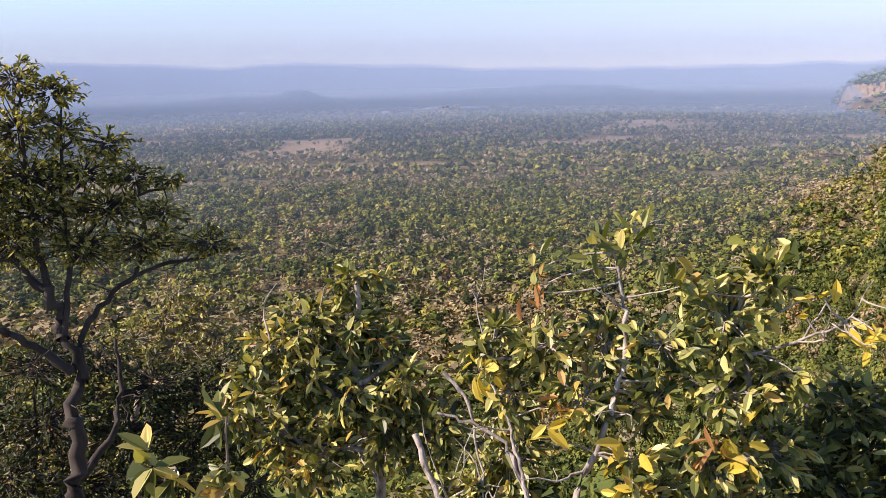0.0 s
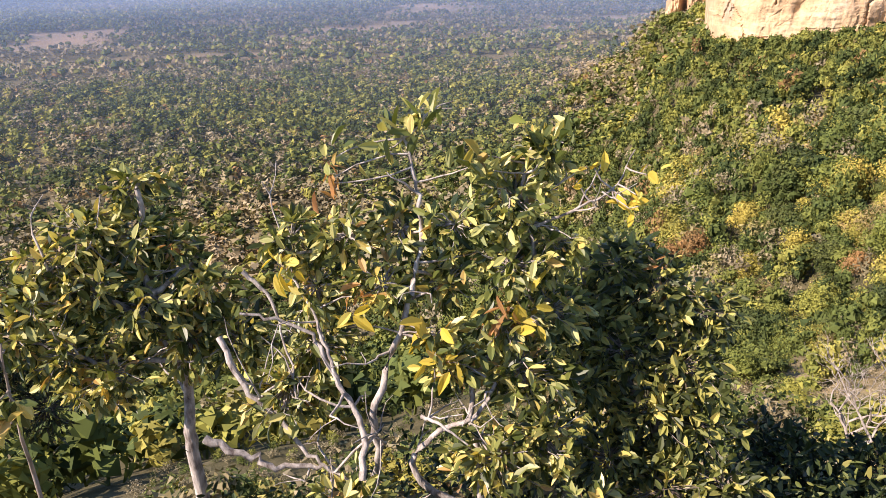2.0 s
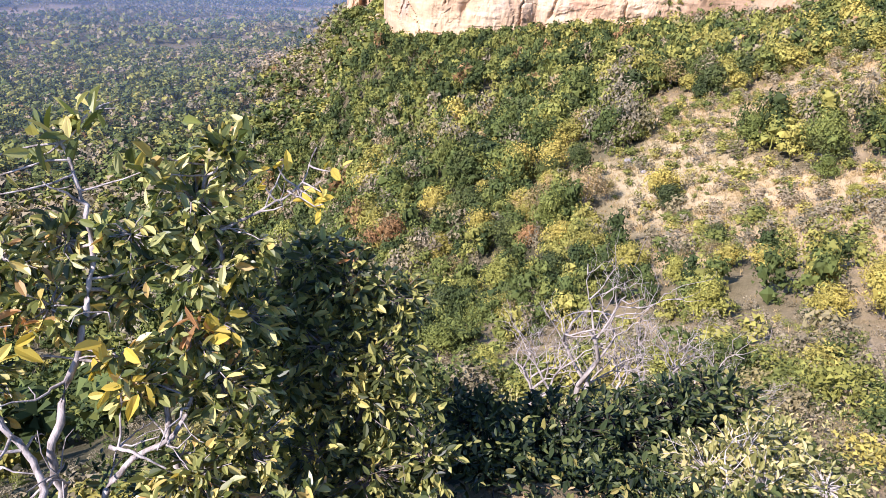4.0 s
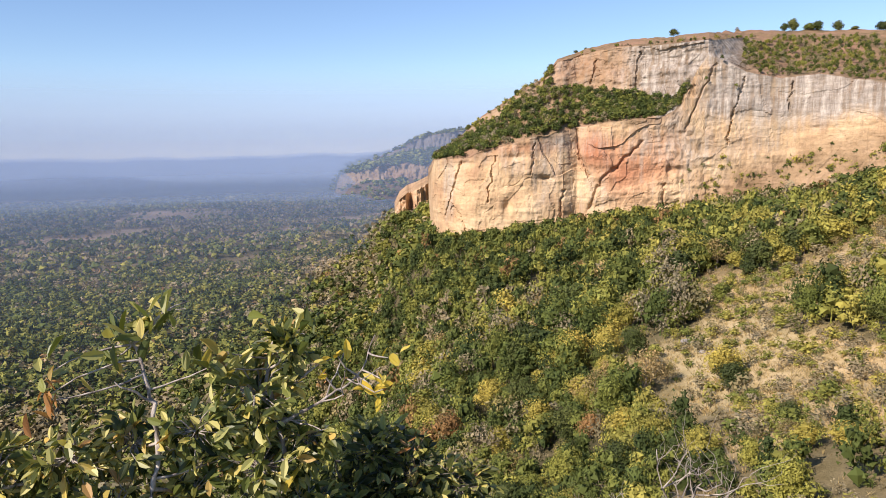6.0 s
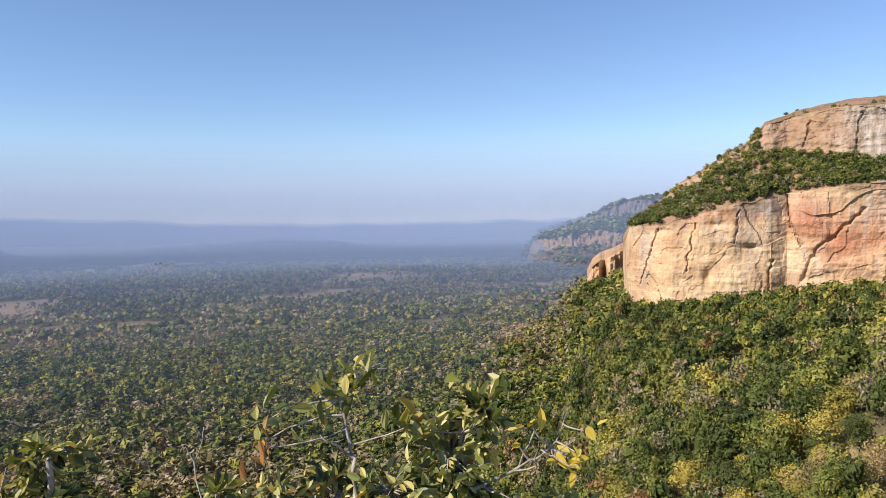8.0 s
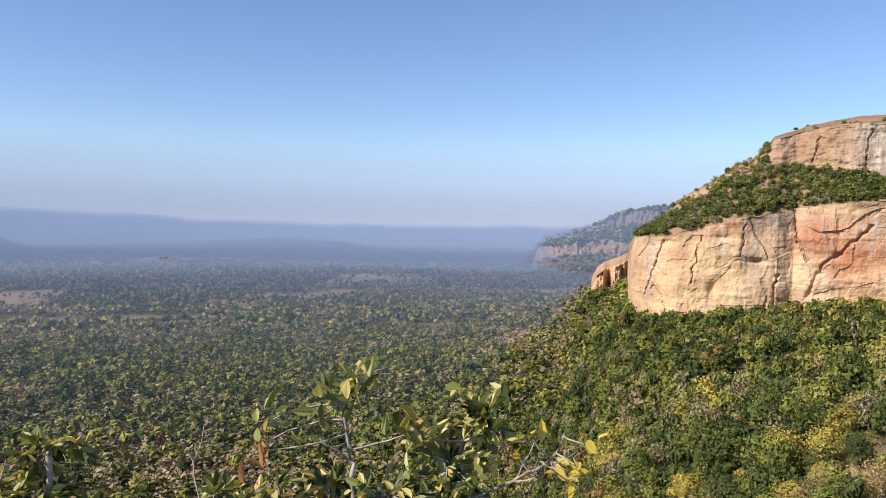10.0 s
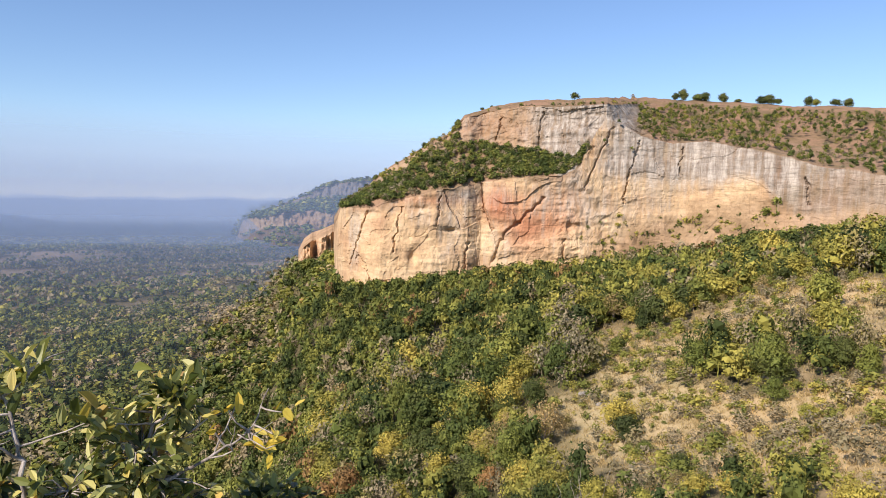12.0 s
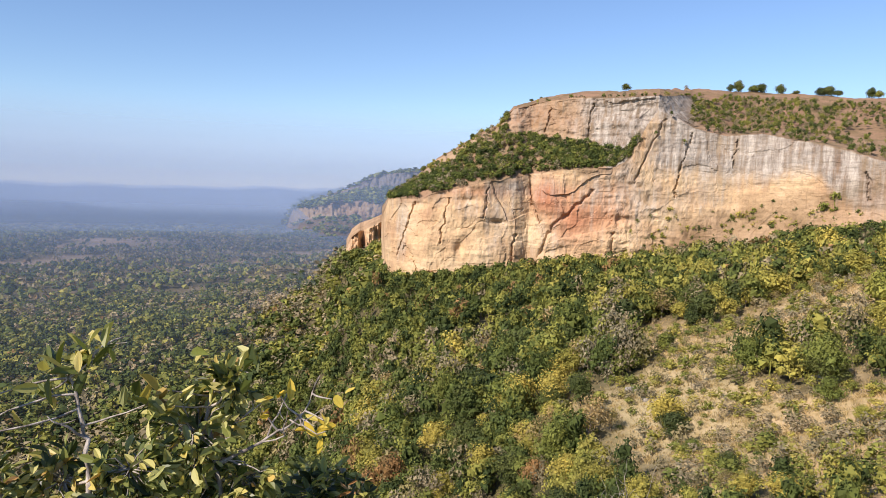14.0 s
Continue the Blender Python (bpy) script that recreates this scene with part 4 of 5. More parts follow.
def cliff_row(n, az0, az1, ra, rb, ea, eb, size, t0, t1, name, label, lift=0.0, gap=0.0):
    a = rng.uniform(az0, az1, n)
    s = rng.uniform(0, 1, n)
    if gap:
        keep = fbm(a * 0.8, s * 3, 131) > gap
        a, s = a[keep], s[keep]
    A_ = CL["az"]
    f = lambda q: np.interp(a, A_, q)
    z0, z1 = high(f(CL[ea]), f(CL[ra])), high(f(CL[eb]), f(CL[rb]))
    r = f(CL[ra]) * (1 - s) + f(CL[rb]) * s
    z = z0 * (1 - s) + z1 * s + lift
    xx, yy = polar(a, r)
    wide = size * rng.uniform(0.6, 1.3, len(a))
    me = scatter(CLIFF_WOOD, xx, yy, z - 0.6, wide, wide * rng.uniform(0.75, 1.1, len(a)), np.where(rng.uniform(size=len(a)) < 0.2, rng.uniform(0.66, 0.85, len(a)), rng.uniform(t0, t1, len(a))), name, M_forest)
    tagged(new(name, me), label, "woodland", kind="stuff")


cliff_row(1500, 35.0, 53.4, "r1", "r2", "low", "upfoot", 4.6, 0.02, 0.38, "ledge_woodland", "green trees along the ledge of the cliff", 0, 0.32)
cliff_row(1500, 57.0, 76, "r1", "r3", "low", "top", 3.2, 0.05, 0.45, "hillside_scrub", "scrub on the hillside above the cliff", 0, 0.3)
cliff_row(130, 44, 76, "r3", "r3", "top", "top", 2.6, 0.05, 0.8, "rim_scrub", "low scrub along the rim of the plateau", 0.3, 0.45)
cliff_row(120, 35, 44, "r2", "r3", "upfoot", "top", 4.0, 0.05, 0.7, "shoulder_scrub", "scrub on the falling shoulder of the plateau", 0.0, 0.3)

n = 420
a = rng.uniform(34.2, 70, n)
r = np.interp(a, CL["az"], CL["r0"]) - rng.uniform(-1, 16, n)
xx, yy = polar(a, r)
zz = np.maximum(ground_z(xx, yy), high(np.interp(a, CL["az"], CL["foot"]), np.interp(a, CL["az"], CL["r0"])))
wide = rng.uniform(3.5, 9.5, n)
tagged(new("foot_woodland", scatter(CLIFF_WOOD, xx, yy, np.minimum(zz, ground_z(xx, yy) + 1.5), wide, wide * rng.uniform(0.8, 1.1, n), rng.uniform(0.0, 0.5, n), "foot_woodland", M_forest)),
       "trees standing along the foot of the cliff", "woodland", kind="stuff")
n = 190
a, r = rng.uniform(30.5, 35.6, n), rng.uniform(560, 652, n)
xx, yy = polar(a, r)
wide = rng.uniform(7, 14, n)
tagged(new("ridge_woodland", scatter(CLIFF_WOOD, xx, yy, ground_z(xx, yy) - 0.6, wide, wide * rng.uniform(0.8, 1.2, n), rng.uniform(0.0, 0.4, n), "ridge_woodland", M_forest)),
       "trees on the ridge below the outcrop", "woodland", kind="stuff")

# ---- grass, scrub and rocks on the slopes ----
M_grass = leaf_material("dry_grass", [(0.0, (0.30, 0.23, 0.11)), (0.5, (0.44, 0.34, 0.18)), (1.0, (0.56, 0.44, 0.27))], "island", 0.8, 0.3, 0.1, 0.15)


def tuft_templates(seed, kinds, count, broad=0.07):
    out = []
    for k in range(kinds):
        g = np.random.default_rng(seed + k)
        foot = np.concatenate([g.normal(size=(count, 2)) * 0.25, np.full((count, 1), -0.1)], 1)
        tip = foot + np.concatenate([g.normal(size=(count, 2)) * 0.35, g.uniform(0.5, 1.05, (count, 1))], 1)
        side = np.cross(tip - foot, g.normal(size=(count, 3)))
        side *= broad / np.linalg.norm(side, axis=1, keepdims=True)
        mid = (foot + tip) / 2 + (0, 0, 0.08)
        v = np.stack([foot - side * 0.5, mid - side, tip, mid + side], 1).reshape(-1, 3)
        out.append((v, np.arange(4 * count).reshape(count, 4)))
    return out


x, y, r, a = field_of(24000, 30, 215, 44, 74)
keep = rng.uniform(size=len(x)) < open_grass(x, y) * 0.9 + 0.06
x, y = x[keep], y[keep]
size = rng.uniform(0.4, 1.0, len(x))
tagged(new("slope_grass", scatter(tuft_templates(400, 6, 6, 0.045), x, y, ground_z(x, y), size, size * 0.8, rng.uniform(0, 1, len(x)), "slope_grass", M_grass)),
       "dry golden grass tufts on the open slope", "grass", kind="stuff")
x, y, r, a = field_of(5500, 8.0, 36, -40, 76)
size = rng.uniform(0.2, 0.45, len(x))
tagged(new("near_grass", scatter(tuft_templates(410, 6, 9, 0.022), x, y, ground_z(x, y), size, size * 1.2, rng.uniform(0, 1, len(x)), "near_grass", M_grass)),
       "dry grass and stalks on the steep bank", "grass", kind="stuff")

SCRUB = wood_templates(420, 8, 90, 0.12, 6, True, 0.5, False)
x, y, r, a = field_of(3400, 45, 215, 40, 74)
keep = rng.uniform(size=len(x)) < 0.15 + 0.75 * open_grass(x, y)
x, y = x[keep], y[keep]
wide = rng.uniform(0.8, 3.6, len(x)) * rng.uniform(0.6, 1.1, len(x))
tagged(new("slope_scrub", scatter(SCRUB, x, y, ground_z(x, y) - 0.1, wide, wide * rng.uniform(0.6, 1.0, len(x)), np.where(rng.uniform(size=len(x)) < 0.4, rng.uniform(0.68, 0.9, len(x)), rng.uniform(0.2, 0.66, len(x))), "slope_scrub", M_forest)),
       "low olive and dry scrub scattered in the grass", "scrub", kind="stuff")

# thick growth on the bank under the view point
BANK = wood_templates(430, 6, 460, 0.062, 12, True, 0.0)
x, y, r, a = field_of(330, 9, 45, -45, 76)
keep = ((r > 15) | (a < 10) | (a > 58)) & ~((a > 42) & (r < 26) & (a < 66))
x, y, r = x[keep], y[keep], r[keep]
wide = rng.uniform(1.8, 3.6, len(x))
tagged(new("bank_scrub", scatter(BANK, x, y, ground_z(x, y) - 0.2, wide, wide * rng.uniform(0.7, 1.0, len(x)), rng.uniform(0.05, 0.8, len(x)), "bank_scrub", M_forest)),
       "thick scrub on the steep bank", "scrub", kind="stuff")
LOW_SCRUB = wood_templates(435, 8, 200, 0.075, 9, True, 0.0)
x, y, r, a = field_of(900, 9, 62, -12, 76)
wide = rng.uniform(0.8, 2.0, len(x))
tagged(new("dry_scrub", scatter(LOW_SCRUB, x, y, ground_z(x, y) - 0.1, wide, wide * rng.uniform(0.6, 0.9, len(x)), np.where(rng.uniform(size=len(x)) < 0.55, rng.uniform(0.68, 0.9, len(x)), rng.uniform(0.05, 0.42, len(x))), "dry_scrub", M_forest)),
       "low dry scrub between leafless trees", "scrub", kind="stuff")
x, y, r, a = field_of(950, 60, 305, -38, 20)
wide = rng.uniform(5.5, 10, len(x))
tagged(new("bank_woodland", scatter(wood_templates(440, 8, 90, 0.12, 7, True, 0.68, False), x, y, ground_z(x, y) - 0.3, wide, wide * rng.uniform(0.8, 1.1, len(x)), tones(x, y, 0.2) * 0.85, "bank_woodland", M_forest)),
       "mixed woodland on the slope down to the plain", "woodland", kind="stuff")

# scrub on the cliff face and on the headland
n = 360
a, e = rng.uniform(53, 68.5, n), rng.uniform(-4.2, 0.4, n)
keep = e < -0.4 + (a - 60) * 0.12 - np.abs(rng.normal(size=n)) * 1.0
keep &= e > np.interp(a, CL["az"], CL["foot"])
a, e = a[keep], e[keep]
a = np.concatenate([a, [55.9, 60.6, 61.5, 65.9, 64.2, 66.5, 65.2, 54.6, 55.6, 56.6]])
e = np.concatenate([e, [-1.0, -1.3, -0.9, -0.5, -1.6, 0.2, -0.9, 4.6, 6.0, 4.0]])
r = np.interp(a, CL["az"], CL["r0"]) + 1.5
xx, yy = polar(a, r)
wide = np.concatenate([rng.uniform(1.5, 4, len(a) - 10), np.array([5.5, 7, 5, 8, 6, 7, 6, 3, 3, 3])])
tagged(new("face_scrub", scatter(CLIFF_WOOD, xx, yy, high(e, r) - wide * 0.35, wide, wide * 0.9, rng.uniform(0.05, 0.6, len(a)), "face_scrub", M_forest)),
       "bushes clinging to the foot of the cliff face", "scrub", kind="stuff")

hv = np.empty(len(headland.data.vertices) * 3, np.float32)
headland.data.vertices.foreach_get("co", hv)
hv = hv.reshape(-1, 3)
pick = rng.integers(0, len(hv), 3200)
row = pick // 220
keep = (row < 10) | ((row >= 36) & (row < 60)) | (row > 79)
hp = hv[pick[keep]]
wide = rng.uniform(10, 24, len(hp))
tagged(new("headland_woodland", scatter(wood_templates(450, 5, 12, 0.45, 5, False), hp[:, 0] + rng.normal(size=len(hp)) * 6, hp[:, 1] + rng.normal(size=len(hp)) * 6, hp[:, 2] - 3, wide, wide * 0.6, rng.uniform(0, 0.4, len(hp)), "headland_woodland", M_forest)),
       "woods on the far headland", "woodland", kind="stuff")

# trees on the skyline of the plateau
for az, wide, tall, key in ((52.3, 7, 4.5, "deep"), (59.5, 7, 5.5, "deep"), (60.0, 9, 9, "deep"), (61.0, 9, 6, "green"), (61.5, 10, 7.5, "deep"), (62.7, 9, 7.5, "deep"), (63.7, 6, 3.6, "deep"), (65.2, 10, 6.5, "deep"),
                            (65.7, 12, 8, "deep"), (66.2, 9, 5.5, "deep"), (68.2, 8, 8, "deep"), (68.6, 7, 6, "green"), (69.8, 9, 7, "deep"), (70.6, 9, 7, "deep"), (45.5, 3, 3, "deep"), (46.2, 2.5, 2.6, "deep"), (41.2, 5, 4, "deep"), (37.6, 5, 4, "deep"), (43.7, 5, 4, "deep"), (56.5, 4, 3, "dry")):
    rr = float(np.interp(az, CL["az"], CL["r3"])) + (58 if az > 44 else 2)
    el = float(np.interp(az, CL["az"], CL["crest" if az > 44 else "top"]))
    px, py = polar(az, rr)
    plant_tree(key, float(px), float(py), float(high(el, rr)) - 0.2 * tall, wide, tall * 1.15)


def boulder(x, y, z, size, seed, label):
    bm = bmesh.new()
    bmesh.ops.create_icosphere(bm, subdivisions=3, radius=1)
    for v in bm.verts:
        k = 0.75 + 0.5 * noise.noise(v.co * 1.3 + Vector((seed, 0, 0))) + 0.18 * noise.noise(v.co * 4 + Vector((0, seed, 0)))
        v.co = Vector((v.co.x * 1.25, v.co.y, v.co.z * 0.7)) * k * size
    me = bpy.data.meshes.new("boulder")
    bm.to_mesh(me)
    bm.free()
    me.materials.append(M_rock)
    ob = new("boulder", me)
    ob.location = (x, y, z + size * 0.25)
    tagged(ob, label, "rock", "boulders on the slope")


for i, (az, el, size) in enumerate(((53.8, -14.3, 1.1), (44.6, -13.6, 1.2), (54.9, -14.9, 0.6), (61.5, -12.2, 0.8), (66.2, -12.0, 0.9), (57.5, -11.6, 0.6))):
    boulder(*surface(az, el), size, i * 7.3, "grey weathered boulder lying in dry grass")


for sorts in KINDS.values():
    for base, used in sorts:
        if not used:
            for ob in (*base.children, base):
                bpy.data.objects.remove(ob)

# ---- houses far out on the plain ----
M_wall = bark_material("limewash", (0.62, 0.60, 0.55), (0.82, 0.80, 0.76), 0.4)
M_roof = bark_material("tin_roof", (0.40, 0.36, 0.34), (0.62, 0.58, 0.55), 0.4)


def house(x, y, z, turn, wide, deep, tall):
    ob = new("house")
    ob.matrix_basis = pose(x, y, z, 0, 0, turn)
    w, d = wide / 2, deep / 2
    box = [(-w, -d, -2), (w, -d, -2), (w, d, -2), (-w, d, -2), (-w, -d, tall), (w, -d, tall), (w, d, tall), (-w, d, tall)]
    sides = [(0, 1, 5, 4), (1, 2, 6, 5), (2, 3, 7, 6), (3, 0, 4, 7)]
    part("wall", mesh_np("wall", box, sides, M_wall), ob)
    e, h = 0.5, tall + deep * 0.3
    roof = [(-w - e, -d - e, tall - 0.1), (w + e, -d - e, tall - 0.1), (w + e, 0, h), (-w - e, 0, h), (-w - e, d + e, tall - 0.1), (w + e, d + e, tall - 0.1)]
    part("roof", mesh_np("roof", roof, [(0, 1, 2, 3), (3, 2, 5, 4)], M_roof), ob)
    tagged(ob, "small pale farmhouse among trees on the plain", "house", "farmhouses on the plain")


for az, el, turn in ((-5.4, -3.55, 20), (-5.0, -3.6, 70), (-4.2, -3.5, 10), (-4.0, -3.45, 50), (-11.1, -4.0, 30), (-7.8, -3.0, 80), (-19.3, -2.95, 15), (-13.2, -2.9, 60), (-14.5, -3.2, 40), (14.5, -1.95, 25), (5.0, -3.1, 35), (9.0, -3.0, 75)):
    hx, hy, hz = surface(az, el)
    house(hx, hy, hz + 2, turn, rng.uniform(14, 26), rng.uniform(8, 11), rng.uniform(4, 6))

# ---- leafless trees ----
def bare_tree(seed, tall, spread):
    """Pale trunk and forking leafless branches; z = 0 at the foot."""
    g = np.random.default_rng(seed)
    trunk, boughs, twigs = [], [], []

    def grow(start, way, length, thick, level):
        end = start + way * length
        path = limb_path(start, end, 0.12, 5, g)
        (trunk if level == 0 else boughs if level < 3 else twigs).append(tube(path, np.linspace(thick, thick * 0.55, 5), 6 if level < 2 else 4))
        if level >= 5:
            return
        for k in range((4, 3, 3, 2, 2)[level]):
            turn = g.normal(size=3) * (0.7, 0.7, 0.35) * spread + (0, 0, 0.28)
            nw = way * 0.75 + turn
            nw /= np.linalg.norm(nw)
            grow(path[int(g.integers(2, 5))], nw, length * g.uniform(0.55, 0.82), thick * 0.52, level + 1)

    grow(np.array((0, 0, -0.3)), np.array((0.15, 0, 1.0)), tall * 0.36, tall * 0.021, 0)
    ob = new("bare_tree")
    part("trunk", mesh_np("trunk", *join(trunk), M_bare, True), ob)
    for v, f in boughs:
        part("bough", mesh_np("bough", v, f, M_bare, True), ob)
    tagged(part("twig", mesh_np("twig", *join(twigs), M_bare, True), ob), kind="stuff")
    return tagged(ob, "leafless tree with bleached spreading branches on the bank", "tree", "leafless trees")


M_bare = bark_material("bare_bark", (0.20, 0.165, 0.13), (0.46, 0.40, 0.33), 6)
for seed, az, r, tall, spread in ((3, 51.8, 17, 6.7, 0.85), (8, 59.6, 21, 5.0, 0.8), (12, 48.2, 23, 4.4, 0.8), (17, 55.6, 24, 4.2, 0.85), (23, 63.5, 20, 4.2, 0.85), (31, 57, 48, 4, 0.7), (37, 52, 58, 4, 0.7)):
    px, py = polar(az, r)
    bare_tree(seed, tall, spread).location = (float(px), float(py), float(ground_z(px, py)))

# ---- shrubs and trees beside the view point ----
LEAFY = [(0.0, (0.045, 0.068, 0.016)), (0.25, (0.125, 0.155, 0.035)), (0.5, (0.26, 0.275, 0.08)), (0.78, (0.46, 0.44, 0.19)), (0.93, (0.54, 0.45, 0.14)), (1.0, (0.32, 0.19, 0.08))]
# dark green leaves, darkened further so that the colour holds the shade
DUSKY_SHADED = [(0.0, (0.016, 0.03, 0.01)), (0.5, (0.04, 0.06, 0.018)), (0.88, (0.10, 0.12, 0.035)), (1.0, (0.24, 0.21, 0.07))]
M_leafy = leaf_material("waxy_leaves", LEAFY, "island", 0.45, 0.25, 1.5, 0.55)
M_leaf_one = leaf_material("waxy_leaf", LEAFY, "object", 0.45, 0.25, 1.5, 0.55)
M_dusky_shaded = leaf_material("dusky_shaded_leaves", DUSKY_SHADED, "island", 0.55, 0.12, 1.0, 0.35)
M_yellow_one = leaf_material("yellow_leaf", [(0.0, (0.45, 0.36, 0.06)), (0.6, (0.62, 0.47, 0.07)), (1.0, (0.60, 0.52, 0.14))], "object", 0.5, 0.35, 1.5, 0.4)
M_brown_one = leaf_material("withered_leaf", [(0.0, (0.40, 0.20, 0.08)), (1.0, (0.55, 0.33, 0.16))], "object", 0.7, 0.3, 1.5, 0.2)
M_straw = leaf_material("pale_leaves", [(0.0, (0.10, 0.12, 0.035)), (0.4, (0.25, 0.25, 0.08)), (0.8, (0.45, 0.42, 0.17)), (1.0, (0.52, 0.43, 0.24))], "island", 0.5, 0.3, 1.5, 0.4)


def plant():
    return {"stems": [], "masses": [], "sprays": []}


def stem(p, thick, *points):
    p["stems"].append((thick, np.array(points)))


def mass(p, *places):
    p["masses"].extend(places)


def spray(p, tone, size, count, *places):
    p["sprays"].extend((tone, size, count, np.array(q)) for q in places)


def leaf_frames(g, at, way, size):
    """Root, direction, face and length for leaves at places on twigs."""
    n = len(at)
    d = way * 0.7 + g.normal(size=(n, 3)) * 0.6 + (0, 0, -0.22)
    d /= np.linalg.norm(d, axis=1, keepdims=True)
    up = np.array(sun_way) * 0.55 + (0, 0, 0.55) + g.normal(size=(n, 3)) * 0.6
    side = np.cross(d, up)
    side /= np.linalg.norm(side, axis=1, keepdims=True)
    return at, d, side, np.cross(side, d), size * g.uniform(0.55, 1.25, n)


def leaf_mesh_arrays(at, d, side, face, length, wide=0.43):
    """A pointed oval blade, folded along its midrib and drooping at the tip."""
    L = length[:, None]
    tip = at + d * L - face * L * 0.14
    w = side * L * wide * 0.5
    rim = [(0.16, 0.62, 0.06), (0.46, 1.0, 0.06), (0.80, 0.66, -0.03)]
    right = [at + d * L * a + w * b + face * L * c for a, b, c in rim]
    left = [at + d * L * a - w * b + face * L * c for a, b, c in rim]
    v = np.stack([at, *right, tip, *left[::-1]], 1).reshape(-1, 3)
    i = np.arange(len(at))[:, None] * 8
    f = np.concatenate([i + [[0, 1, 2, 3, 4]], i + [[0, 4, 5, 6, 7]]])
    return v, f


LEAF_MESHES = []
for mat, narrow in ((M_leaf_one, 1.0), (M_yellow_one, 1.0), (M_brown_one, 0.5)):
    LEAF_MESHES.append([])
    for bend in (0.14, 0.3, 0.02):
        v, f = leaf_mesh_arrays(np.zeros((1, 3)), np.array([[1.0, 0, 0]]), np.array([[0, narrow, 0]]), np.array([[0, 0, 1.0]]), np.ones(1))
        v[4, 2] = -bend
        LEAF_MESHES[-1].append(mesh_np("leaf", v, f, mat))


def single_leaf(base, foot, fr, g, meshes):
    ob = new("leaf", meshes[int(g.integers(3))])
    ob.parent = base
    m = Matrix([[fr[1][r], fr[2][r], fr[3][r]] for r in range(3)]).to_4x4()
    ob.matrix_basis = Matrix.Translation(fr[0] - foot) @ m @ Matrix.Scale(float(fr[4]), 4)


def build_plant(name, p, seed, leaf, per_area, material, bark, label, category="shrub", singles=0, twig=0.004, shoots=0.0):
    g = np.random.default_rng(seed)
    base = new(name)
    foot = p["stems"][0][1][0]
    base.location = foot
    wood, nodes_all, small, home = [], [], [], Matrix.Translation(-foot)
    for thick, pts in p["stems"]:
        s = np.linspace(0, len(pts) - 1, len(pts) * 4)
        k = np.minimum(s.astype(int), len(pts) - 2)
        t = (s - k)[:, None]
        m0, m1 = np.gradient(pts, axis=0)[k], np.gradient(pts, axis=0)[k + 1]
        path = pts[k] * (2 * t ** 3 - 3 * t ** 2 + 1) + m0 * (t ** 3 - 2 * t ** 2 + t) + pts[k + 1] * (3 * t ** 2 - 2 * t ** 3) + m1 * (t ** 3 - t ** 2)
        path[1:-1] += g.normal(size=path[1:-1].shape) * thick * 0.35
        wood.append(tube(path, thick * np.linspace(1.0, 0.35, len(path)) * g.uniform(0.9, 1.1, len(path)), 7))
        nodes_all.append(path)
        # bare crooked side shoots
        for k in range(int(shoots * len(path))):
            at = path[int(g.integers(2, len(path)))]
            way = g.normal(size=3) * (1, 1, 0.6) + (0, 0, 0.5)
            shoot = limb_path(at, at + way / np.linalg.norm(way) * g.uniform(0.15, 0.55), 0.12, 6, g)
            small.append(tube(shoot, np.linspace(min(thick * 0.5, 0.009), 0.0025, 6), 5))
            side = shoot[3] + g.normal(size=3) * 0.12
            small.append(tube(limb_path(shoot[3], side, 0.1, 4, g), np.linspace(0.004, 0.002, 4), 4))
    # roots of the main stems reach into the ground
    gz = float(ground_z(foot[0], foot[1]))
    if gz < foot[2] - 0.02:
        wood.append(tube([(foot[0], foot[1], gz - 0.15), (foot[0] + 0.02, foot[1], (gz + foot[2]) / 2), tuple(foot)], np.array([1.3, 1.1, 1.0]) * p["stems"][0][0], 7))
    nodes_all = np.concatenate(nodes_all)
    roots, ways, sizes = [], [], []
    for cx, cy, cz, rx, rz in p["masses"]:
        c = np.array((cx, cy, cz))
        start = nodes_all[np.argmin(np.linalg.norm(nodes_all - c, axis=1))]
        small.append(tube(limb_path(start, c, 0.10, 5, g), np.linspace(twig * 2.2, twig, 5), 4))
        count = max(6, int(per_area * (rx * rz + 0.5 * rx * rx)))
        for k in range(max(2, count // 7)):
            d = g.normal(size=3)
            d /= np.linalg.norm(d)
            end = c + d * np.array((rx, rx, rz)) * 1.15 * g.uniform(0.5, 1.05)
            path = limb_path(c + d * 0.15 * rx, end, 0.12, 5, g)
            small.append(tube(path[::2], np.linspace(twig, twig * 0.45, 3), 3))
            q = 1 - 0.6 * g.uniform(0, 1, 7) ** 1.4
            i = np.minimum((q * 4).astype(int), 3)
            roots.append(path[i] + (path[i + 1] - path[i]) * (q * 4 - i)[:, None])
            ways.append(np.repeat(((path[-1] - path[0]) / max(np.linalg.norm(path[-1] - path[0]), 1e-6))[None], 7, 0))
            sizes.append(np.full(7, leaf))
    fr = leaf_frames(g, np.concatenate(roots), np.concatenate(ways), np.concatenate(sizes))
    for v, f in wood:
        part("branch", mesh_np("branch", v, f, bark, True), base).matrix_parent_inverse = home
    tips = part("twig", mesh_np("twig", *join(small), bark, True), base)
    tips.matrix_parent_inverse = home
    tagged(tips, kind="stuff")
    order = g.permutation(len(fr[0]))
    lone, rest = order[:singles], order[singles:]
    foliage = part("foliage", mesh_np("foliage", *leaf_mesh_arrays(*(q[rest] for q in fr)), material), base)
    foliage.matrix_parent_inverse = Matrix.Translation(-foot)
    tagged(foliage, kind="stuff")
    for j in lone:
        single_leaf(base, foot, [q[j] for q in fr], g, LEAF_MESHES[0])
